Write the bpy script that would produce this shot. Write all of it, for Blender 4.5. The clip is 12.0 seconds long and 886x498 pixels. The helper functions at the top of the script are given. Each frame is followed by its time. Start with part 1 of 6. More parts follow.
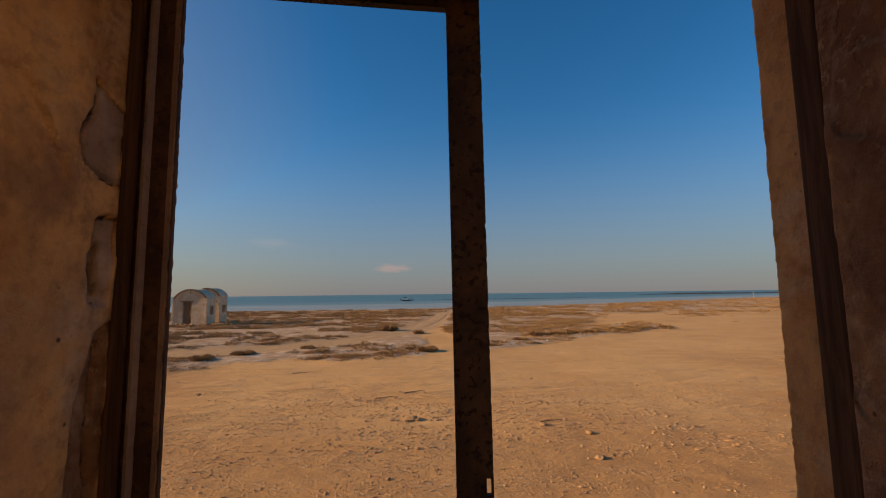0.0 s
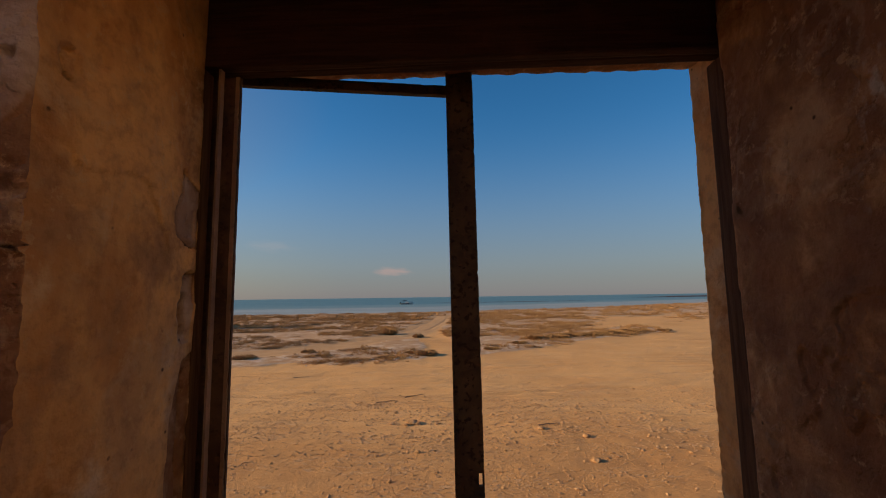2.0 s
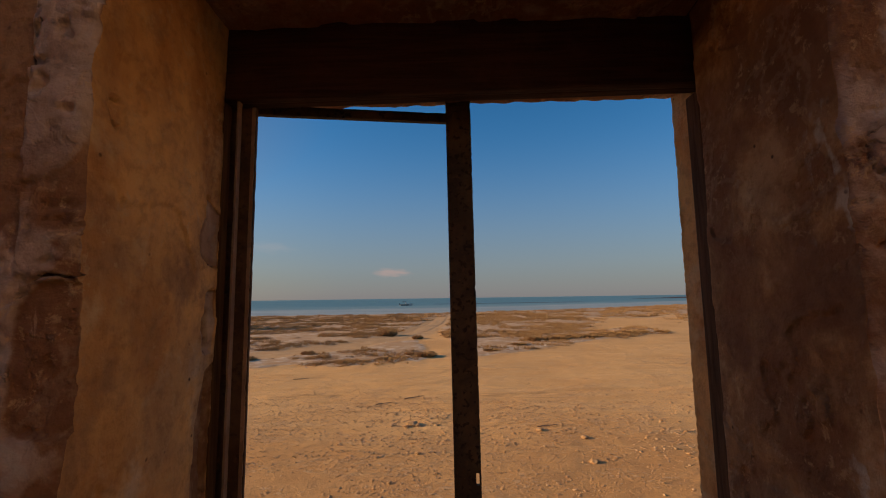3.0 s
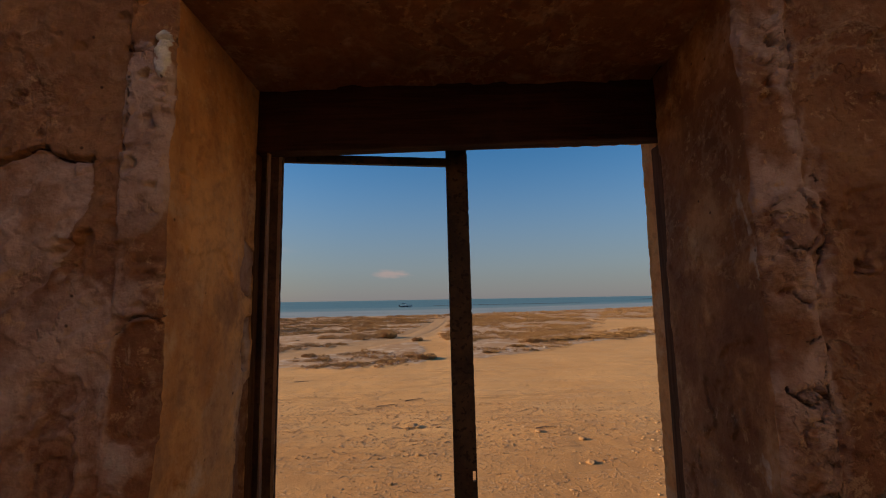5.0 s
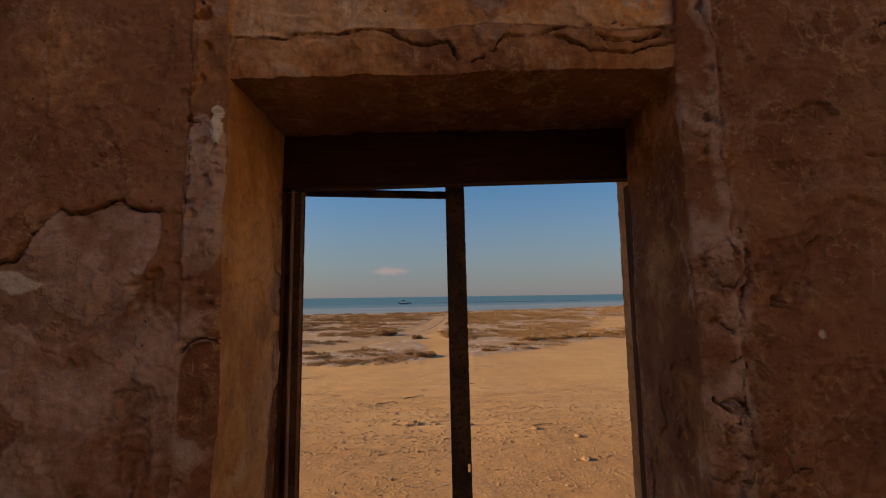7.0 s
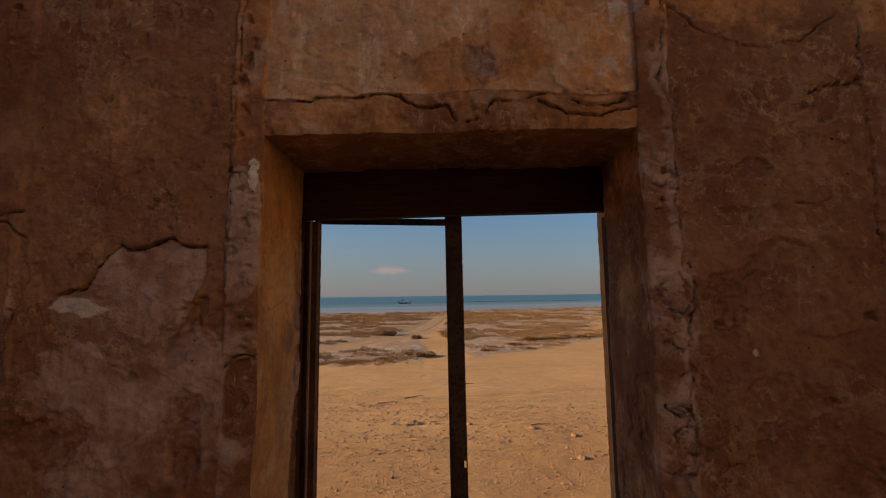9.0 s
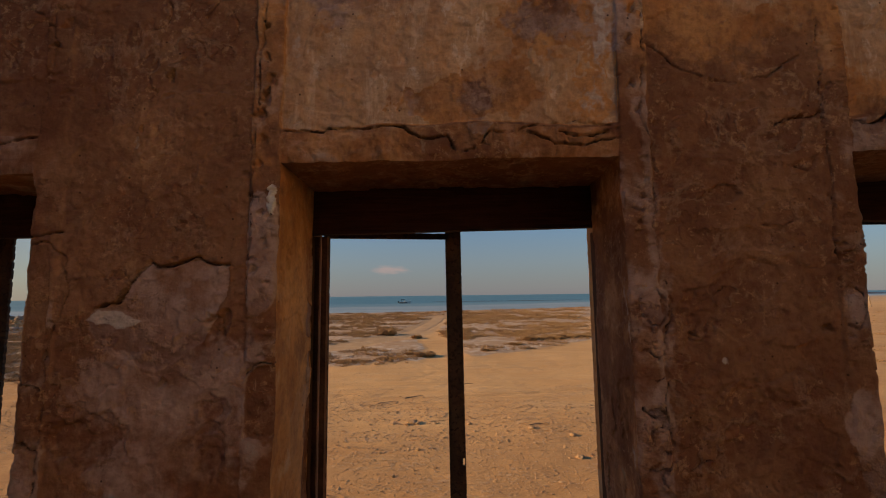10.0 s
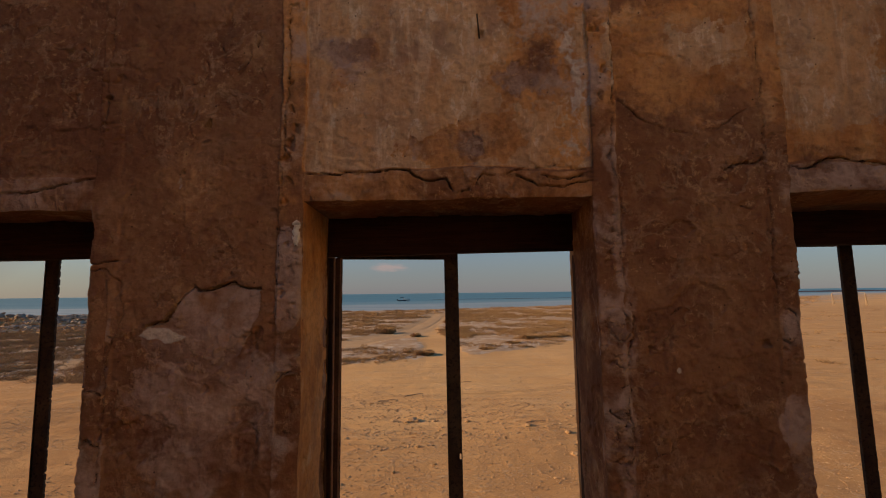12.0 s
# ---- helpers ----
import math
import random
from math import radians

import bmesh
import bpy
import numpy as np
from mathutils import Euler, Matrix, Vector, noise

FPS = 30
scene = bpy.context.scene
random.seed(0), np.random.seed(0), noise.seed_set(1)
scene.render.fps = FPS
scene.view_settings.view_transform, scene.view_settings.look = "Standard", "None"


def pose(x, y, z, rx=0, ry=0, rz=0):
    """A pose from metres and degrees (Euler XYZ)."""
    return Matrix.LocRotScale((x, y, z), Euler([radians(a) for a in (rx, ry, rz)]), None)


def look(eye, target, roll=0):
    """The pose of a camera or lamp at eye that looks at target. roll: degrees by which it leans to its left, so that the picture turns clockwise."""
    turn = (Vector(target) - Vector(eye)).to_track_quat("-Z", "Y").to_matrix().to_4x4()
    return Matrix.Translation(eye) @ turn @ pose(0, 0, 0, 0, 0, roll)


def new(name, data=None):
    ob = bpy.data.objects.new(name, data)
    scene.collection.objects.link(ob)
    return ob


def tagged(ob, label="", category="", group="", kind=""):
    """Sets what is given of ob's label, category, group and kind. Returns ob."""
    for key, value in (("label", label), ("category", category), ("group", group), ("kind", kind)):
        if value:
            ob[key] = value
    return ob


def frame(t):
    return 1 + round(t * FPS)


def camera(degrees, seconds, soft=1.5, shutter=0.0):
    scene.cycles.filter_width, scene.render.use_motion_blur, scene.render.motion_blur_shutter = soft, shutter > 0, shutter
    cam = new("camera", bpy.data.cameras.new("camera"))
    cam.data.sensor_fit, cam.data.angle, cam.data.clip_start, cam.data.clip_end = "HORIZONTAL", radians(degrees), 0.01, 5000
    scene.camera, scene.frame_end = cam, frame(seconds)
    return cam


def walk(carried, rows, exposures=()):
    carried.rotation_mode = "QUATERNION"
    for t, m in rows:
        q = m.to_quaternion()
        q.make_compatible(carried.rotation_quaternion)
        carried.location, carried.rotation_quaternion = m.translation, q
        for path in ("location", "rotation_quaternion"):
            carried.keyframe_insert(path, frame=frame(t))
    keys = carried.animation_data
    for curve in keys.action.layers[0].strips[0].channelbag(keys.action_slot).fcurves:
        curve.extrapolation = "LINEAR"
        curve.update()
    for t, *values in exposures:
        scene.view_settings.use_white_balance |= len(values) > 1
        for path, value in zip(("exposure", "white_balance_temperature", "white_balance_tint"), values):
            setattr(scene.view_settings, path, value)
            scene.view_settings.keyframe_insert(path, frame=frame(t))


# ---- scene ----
cam = camera(92.0, 12.0, soft=1.1)
EXPOSURE, KELVIN, TINT = 0.30, 6500, 10
SUN_POWER, SKY_POWER = 4.8, 0.082
HAZE, HAZE_WARM = (1.78, 1.76, 2.06), (2.5, 2.15, 1.90)
CLOUDS = [((-0.145, 1.0, 0.06), 0.045, 0.010, (4.8, 3.3, 2.9), 0.56, 3.0), ((-0.43, 1.0, 0.125), 0.05, 0.012, (5.0, 4.2, 3.8), 0.14, 9.0)]
PATH = [
    (0, (0.048, -0.24, 2.6), (-0.003, 1.748, 2.808), -0.7),
    (0.5, (0.049, -0.284, 2.614), (-0.001, 1.704, 2.826), -0.7),
    (1, (0.049, -0.335, 2.63), (0.0, 1.653, 2.845), -0.8),
    (1.5, (0.049, -0.384, 2.647), (0.001, 1.604, 2.865), -0.8),
    (2, (0.05, -0.431, 2.661), (0.003, 1.556, 2.883), -0.8),
    (2.5, (0.05, -0.468, 2.674), (0.004, 1.519, 2.898), -0.8),
    (3, (0.051, -0.507, 2.688), (0.006, 1.479, 2.915), -0.8),
    (5, (0.052, -0.666, 2.741), (0.011, 1.32, 2.974), -1.0),
    (5.5, (0.054, -0.713, 2.755), (0.011, 1.273, 2.986), -0.9),
    (6, (0.056, -0.765, 2.772), (0.014, 1.221, 3.001), -0.9),
    (6.5, (0.056, -0.804, 2.785), (0.014, 1.183, 3.009), -0.8),
    (7, (0.056, -0.843, 2.798), (0.016, 1.144, 3.018), -0.8),
    (9, (0.06, -1.021, 2.856), (0.022, 0.967, 3.073), -0.7),
    (9.5, (0.06, -1.076, 2.873), (0.023, 0.911, 3.091), -0.7),
    (10, (0.062, -1.135, 2.892), (0.024, 0.853, 3.107), -0.7),
    (10.5, (0.062, -1.18, 2.907), (0.025, 0.808, 3.118), -0.7),
    (11, (0.065, -1.242, 2.928), (0.028, 0.746, 3.137), -0.7),
    (11.5, (0.067, -1.301, 2.947), (0.03, 0.688, 3.155), -0.7),
    (12, (0.066, -1.347, 2.961), (0.033, 0.642, 3.165), -0.7),
]
walk(cam, [(t, look(eye, target, roll)) for t, eye, target, roll in PATH], exposures=[(0, EXPOSURE, KELVIN, TINT), (12, EXPOSURE, KELVIN, TINT)])

# ---- light: low sun from the side, clear evening sky ----
SUN_ELEVATION, SUN_AHEAD = radians(17.0), radians(0.25)
to_sun = Vector((-math.cos(SUN_ELEVATION) * math.cos(SUN_AHEAD), math.cos(SUN_ELEVATION) * math.sin(SUN_AHEAD), math.sin(SUN_ELEVATION)))
sun = new("sun", bpy.data.lights.new("sun", "SUN"))
sun.data.energy, sun.data.angle, sun.data.color = SUN_POWER, radians(0.6), (1.0, 0.68, 0.38)
sun.matrix_world = look((0, 0, 30), Vector((0, 0, 30)) - to_sun)

world = bpy.data.worlds.new("evening_sky")
scene.world = world
world.use_nodes = True
wn, wl = world.node_tree.nodes, world.node_tree.links
wn.clear()
w_out, w_bg, w_sky = wn.new("ShaderNodeOutputWorld"), wn.new("ShaderNodeBackground"), wn.new("ShaderNodeTexSky")
w_sky.sky_type, w_sky.sun_disc = "NISHITA", False
w_sky.sun_elevation, w_sky.sun_rotation = SUN_ELEVATION, radians(270.0) + SUN_AHEAD
w_sky.air_density, w_sky.dust_density, w_sky.ozone_density, w_sky.altitude = 1.0, 0.15, 3.0, 0
w_bg.inputs["Strength"].default_value = SKY_POWER
wl.new(w_bg.outputs[0], w_out.inputs[0])


def sky_cloud(base, centre, width, height, colour, amount, seed):
    """A thin wisp of cloud in the sky round one direction."""
    tc = wn.new("ShaderNodeTexCoord")
    right = Vector((centre[1], -centre[0], 0)).normalized()
    offs = []
    for axis, size in ((right, width), (Vector((0, 0, 1)), height)):
        d = wn.new("ShaderNodeVectorMath")
        d.operation = "DOT_PRODUCT"
        wl.new(tc.outputs["Generated"], d.inputs[0])
        d.inputs[1].default_value = axis
        s = wn.new("ShaderNodeMath")
        s.operation = "SUBTRACT"
        wl.new(d.outputs["Value"], s.inputs[0])
        s.inputs[1].default_value = Vector(centre).normalized().dot(axis)
        m = wn.new("ShaderNodeMath")
        m.operation = "DIVIDE"
        wl.new(s.outputs[0], m.inputs[0])
        m.inputs[1].default_value = size
        offs.append(m)
    comb = wn.new("ShaderNodeCombineXYZ")
    wl.new(offs[0].outputs[0], comb.inputs[0])
    wl.new(offs[1].outputs[0], comb.inputs[1])
    length = wn.new("ShaderNodeVectorMath")
    length.operation = "LENGTH"
    wl.new(comb.outputs[0], length.inputs[0])
    noi = wn.new("ShaderNodeTexNoise")
    noi.inputs["Scale"].default_value, noi.inputs["Detail"].default_value = 1.3, 5
    shift = wn.new("ShaderNodeVectorMath")
    shift.operation = "ADD"
    shift.inputs[1].default_value = (seed, seed * 0.7, 0)
    wl.new(comb.outputs[0], shift.inputs[0])
    wl.new(shift.outputs[0], noi.inputs["Vector"])
    add = wn.new("ShaderNodeMath")
    add.operation = "MULTIPLY_ADD"
    wl.new(noi.outputs["Fac"], add.inputs[0])
    add.inputs[1].default_value = -1.6
    wl.new(length.outputs["Value"], add.inputs[2])
    ramp = wn.new("ShaderNodeMapRange")
    ramp.interpolation_type = "SMOOTHSTEP"
    ramp.inputs["From Min"].default_value, ramp.inputs["From Max"].default_value = 0.45, -0.6
    ramp.inputs["To Min"].default_value, ramp.inputs["To Max"].default_value = 0.0, amount
    wl.new(add.outputs[0], ramp.inputs["Value"])
    mixer = wn.new("ShaderNodeMix")
    mixer.data_type = "RGBA"
    wl.new(ramp.outputs[0], mixer.inputs["Factor"])
    wl.new(base, mixer.inputs["A"])
    mixer.inputs["B"].default_value = (*colour, 1)
    return mixer.outputs["Result"]


tc = wn.new("ShaderNodeTexCoord")
split = wn.new("ShaderNodeSeparateXYZ")
wl.new(tc.outputs["Generated"], split.inputs[0])
low = wn.new("ShaderNodeMapRange")  # evening haze, thickest at the horizon
low.interpolation_type = "SMOOTHERSTEP"
for key, v in (("From Min", 0.44), ("From Max", -0.12), ("To Min", 0.0), ("To Max", 0.95)):
    low.inputs[key].default_value = v
wl.new(split.outputs["Z"], low.inputs["Value"])
warm = wn.new("ShaderNodeMapRange")  # warmer towards the sun
for key, v in (("From Min", -0.25), ("From Max", -0.8)):
    warm.inputs[key].default_value = v
wl.new(split.outputs["X"], warm.inputs["Value"])
haze = wn.new("ShaderNodeMix")
haze.data_type = "RGBA"
wl.new(warm.outputs[0], haze.inputs["Factor"])
haze.inputs["A"].default_value, haze.inputs["B"].default_value = (*HAZE, 1), (*HAZE_WARM, 1)
deep = wn.new("ShaderNodeMix")
deep.data_type = "RGBA"
tall = wn.new("ShaderNodeMapRange")
for key, v in (("From Min", 1.1), ("From Max", 0.0), ("To Min", 0.0), ("To Max", 1.0)):
    tall.inputs[key].default_value = v
wl.new(split.outputs["Z"], tall.inputs["Value"])
veil = wn.new("ShaderNodeMath")
veil.operation = "MULTIPLY"
wl.new(tall.outputs[0], veil.inputs[0])
wl.new(warm.outputs[0], veil.inputs[1])
most = wn.new("ShaderNodeMath")
most.operation = "MAXIMUM"
wl.new(low.outputs[0], most.inputs[0])
wl.new(veil.outputs[0], most.inputs[1])
wl.new(most.outputs[0], deep.inputs["Factor"])
clear = wn.new("ShaderNodeHueSaturation")
clear.inputs["Saturation"].default_value, clear.inputs["Value"].default_value = 1.30, 1.20
wl.new(w_sky.outputs[0], clear.inputs["Color"])
wl.new(clear.outputs[0], deep.inputs["A"])
wl.new(haze.outputs["Result"], deep.inputs["B"])
sky_colour = deep.outputs["Result"]
for centre, width, height, colour, amount, seed in CLOUDS:
    sky_colour = sky_cloud(sky_colour, centre, width, height, colour, amount, seed)
wl.new(sky_colour, w_bg.inputs["Color"])

# ---- noise and mesh helpers ----


def lattice(ix, iy, iz, seed):
    h = (ix.astype(np.int64) * 374761393 + iy.astype(np.int64) * 668265263 + iz.astype(np.int64) * 2147483647 + seed * 974634777) & 0xFFFFFFFF
    h = ((h ^ (h >> 13)) * 1274126177) & 0xFFFFFFFF
    h = ((h ^ (h >> 16)) * 1812433253) & 0xFFFFFFFF
    return ((h ^ (h >> 15)) & 0xFFFFFF) / float(0xFFFFFF)


def vnoise(x, y, z, seed=0):
    """Smooth value noise from -1 to 1, on arrays."""
    x, y, z = np.broadcast_arrays(np.asarray(x, float), np.asarray(y, float), np.asarray(z, float))
    fx, fy, fz = np.floor(x), np.floor(y), np.floor(z)
    tx, ty, tz = x - fx, y - fy, z - fz
    tx, ty, tz = (t * t * t * (t * (t * 6 - 15) + 10) for t in (tx, ty, tz))
    total = 0
    for dx in (0, 1):
        for dy in (0, 1):
            for dz in (0, 1):
                weight = (tx if dx else 1 - tx) * (ty if dy else 1 - ty) * (tz if dz else 1 - tz)
                total = total + weight * lattice(fx + dx, fy + dy, fz + dz, seed)
    return total * 2 - 1


def fbm(x, y, z, scale, octaves=4, seed=0, gain=0.5):
    total, amp, norm = 0, 1.0, 0
    for k in range(octaves):
        total = total + amp * vnoise(np.asarray(x) * scale + 17.3 * k, np.asarray(y) * scale + 5.1 * k, np.asarray(z) * scale + 9.7 * k, seed + k)
        norm += amp
        amp *= gain
        scale *= 2.03
    return total / norm


def smooth(a, b, v):
    t = np.clip((np.asarray(v, float) - a) / (b - a), 0, 1)
    return t * t * (3 - 2 * t)


def mesh_from(name, verts, faces, material=None, shade_smooth=True):
    """A mesh from arrays of points and of triangles or quads."""
    verts, faces = np.asarray(verts, np.float32).reshape(-1, 3), np.asarray(faces, np.int32)
    me, n, k = bpy.data.meshes.new(name), len(faces), faces.shape[1]
    me.vertices.add(len(verts))
    me.vertices.foreach_set("co", verts.ravel())
    me.loops.add(n * k)
    me.loops.foreach_set("vertex_index", faces.ravel())
    me.polygons.add(n)
    me.polygons.foreach_set("loop_start", np.arange(0, n * k, k, dtype=np.int32))
    me.polygons.foreach_set("use_smooth", np.full(n, shade_smooth))
    me.update(calc_edges=True)
    me.validate()
    if material:
        me.materials.append(material)
    return me


def masks(me, colours):
    """Where each coat of a surface lies: a colour attribute read by its material."""
    at = me.color_attributes.new("mask", "FLOAT_COLOR", "POINT")
    data = np.ones((len(me.vertices), 4), np.float32)
    data[:, :colours.shape[1]] = colours
    at.data.foreach_set("color", data.ravel())


def crack_lines(me, nearness):
    """How near each point lies to the middle of a crack, 0 to 1."""
    at = me.attributes.new("crack", "FLOAT", "POINT")
    at.data.foreach_set("value", np.asarray(nearness, np.float32))


def grid_faces(rows, cols, keep=None, flip=False):
    r, c = np.meshgrid(np.arange(rows - 1), np.arange(cols - 1), indexing="ij")
    a = r * cols + c
    quads = np.stack([a, a + 1, a + cols + 1, a + cols], -1)
    quads = quads[keep] if keep is not None else quads.reshape(-1, 4)
    return quads[:, ::-1] if flip else quads


def spans(*pieces):
    """Grid lines from (start, end, step) pieces that follow one another."""
    out = []
    for a, b, step in pieces:
        n = max(1, int(round(abs(b - a) / step)))
        out.append(np.linspace(a, b, n + 1)[(1 if out else 0):])
    return np.concatenate(out)


def part(name, bm, material, parent=None, label="", flat=True):
    """Links a bmesh as one mesh object, under a thing or a part."""
    me = bpy.data.meshes.new(name)
    bm.to_mesh(me)
    bm.free()
    me.materials.append(material)
    if not flat:
        me.polygons.foreach_set("use_smooth", np.full(len(me.polygons), True))
    ob = new(name, me)
    ob.parent = parent
    if label:
        tagged(ob, label)
    return ob


def box_into(bm, lo, hi, bevel=0.0):
    made = bmesh.ops.create_cube(bm, size=1.0)
    vs = made["verts"]
    lo, hi = Vector(lo), Vector(hi)
    for v in vs:
        v.co = Vector(((lo[k] + hi[k]) / 2 + v.co[k] * (hi[k] - lo[k]) for k in range(3)))
    if bevel:
        es = list({e for v in vs for e in v.link_edges})
        bmesh.ops.bevel(bm, geom=es, offset=bevel, segments=2, affect="EDGES", profile=0.6)
    return bm


def box(lo, hi, bevel=0.0):
    return box_into(bmesh.new(), lo, hi, bevel)


def roughen(bm, amount, scale, seed=0, cuts=0):
    if cuts:
        bmesh.ops.subdivide_edges(bm, edges=bm.edges[:], cuts=cuts, use_grid_fill=True)
    for v in bm.verts:
        p = v.co * scale + Vector((seed * 3.1, seed * 1.7, 0))
        v.co += noise.noise_vector(p) * amount + noise.noise_vector(p * 3.1) * amount * 0.4
    return bm


# ---- materials ----


class Nodes:
    """A principled material and short ways to add nodes to it."""

    def __init__(self, name, roughness=0.9, metallic=0.0, specular=0.3):
        self.mat = bpy.data.materials.new(name)
        self.mat.use_nodes = True
        self.n, self.l = self.mat.node_tree.nodes, self.mat.node_tree.links
        self.bsdf = self.n["Principled BSDF"]
        self.bsdf.inputs["Roughness"].default_value = roughness
        self.bsdf.inputs["Metallic"].default_value = metallic
        self.bsdf.inputs["Specular IOR Level"].default_value = specular
        self.coord = self.n.new("ShaderNodeTexCoord").outputs["Object"]

    def put(self, socket, value):
        if hasattr(value, "is_output"):
            self.l.new(value, socket)
        elif hasattr(value, "__len__"):
            socket.default_value = (*value, 1) if len(value) == 3 and len(socket.default_value) == 4 else value
        else:
            socket.default_value = value

    def noise(self, scale, detail=4, rough=0.55, distort=0.0, stretch=(1, 1, 1), shift=0.0, turn=0.0):
        m = self.n.new("ShaderNodeMapping")
        m.inputs["Scale"].default_value, m.inputs["Location"].default_value = stretch, (shift, shift * 0.6, shift * 0.3)
        m.inputs["Rotation"].default_value = (0, 0, radians(turn))
        self.l.new(self.coord, m.inputs[0])
        t = self.n.new("ShaderNodeTexNoise")
        self.l.new(m.outputs[0], t.inputs["Vector"])
        for key, v in (("Scale", scale), ("Detail", detail), ("Roughness", rough), ("Distortion", distort)):
            t.inputs[key].default_value = v
        return t.outputs["Fac"]

    def cells(self, scale, feature="F1", stretch=(1, 1, 1), randomness=1.0):
        m = self.n.new("ShaderNodeMapping")
        m.inputs["Scale"].default_value = stretch
        self.l.new(self.coord, m.inputs[0])
        t = self.n.new("ShaderNodeTexVoronoi")
        t.feature = feature
        t.inputs["Scale"].default_value, t.inputs["Randomness"].default_value = scale, randomness
        self.l.new(m.outputs[0], t.inputs["Vector"])
        return t.outputs["Distance"]

    def ramp(self, value, lo, hi, a=0.0, b=1.0):
        r = self.n.new("ShaderNodeMapRange")
        r.interpolation_type = "SMOOTHSTEP"
        for key, v in (("Value", value), ("From Min", lo), ("From Max", hi), ("To Min", a), ("To Max", b)):
            self.put(r.inputs[key], v)
        return r.outputs[0]

    def math(self, op, a, b=0.0):
        m = self.n.new("ShaderNodeMath")
        m.operation = op
        self.put(m.inputs[0], a)
        self.put(m.inputs[1], b)
        return m.outputs[0]

    def mix(self, fac, a, b, blend="MIX"):
        m = self.n.new("ShaderNodeMix")
        m.data_type, m.blend_type = "RGBA", blend
        self.put(m.inputs["Factor"], fac)
        self.put(m.inputs["A"], a)
        self.put(m.inputs["B"], b)
        return m.outputs["Result"]

    def mask(self):
        a = self.n.new("ShaderNodeAttribute")
        a.attribute_name = "mask"
        s = self.n.new("ShaderNodeSeparateColor")
        self.l.new(a.outputs["Color"], s.inputs[0])
        return s.outputs[0], s.outputs[1], s.outputs[2], a.outputs["Alpha"]

    def value(self, name):
        a = self.n.new("ShaderNodeAttribute")
        a.attribute_name = name
        return a.outputs["Fac"]

    def island(self):
        return self.n.new("ShaderNodeNewGeometry").outputs["Random Per Island"]

    def bump(self, height, distance, strength=1.0, under=None):
        b = self.n.new("ShaderNodeBump")
        b.inputs["Distance"].default_value, b.inputs["Strength"].default_value = distance, strength
        self.put(b.inputs["Height"], height)
        if under is not None:
            self.l.new(under, b.inputs["Normal"])
        return b.outputs[0]

    def finish(self, colour, normal=None, roughness=None):
        self.put(self.bsdf.inputs["Base Color"], colour)
        if normal is not None:
            self.l.new(normal, self.bsdf.inputs["Normal"])
        if roughness is not None:
            self.put(self.bsdf.inputs["Roughness"], roughness)
        return self.mat


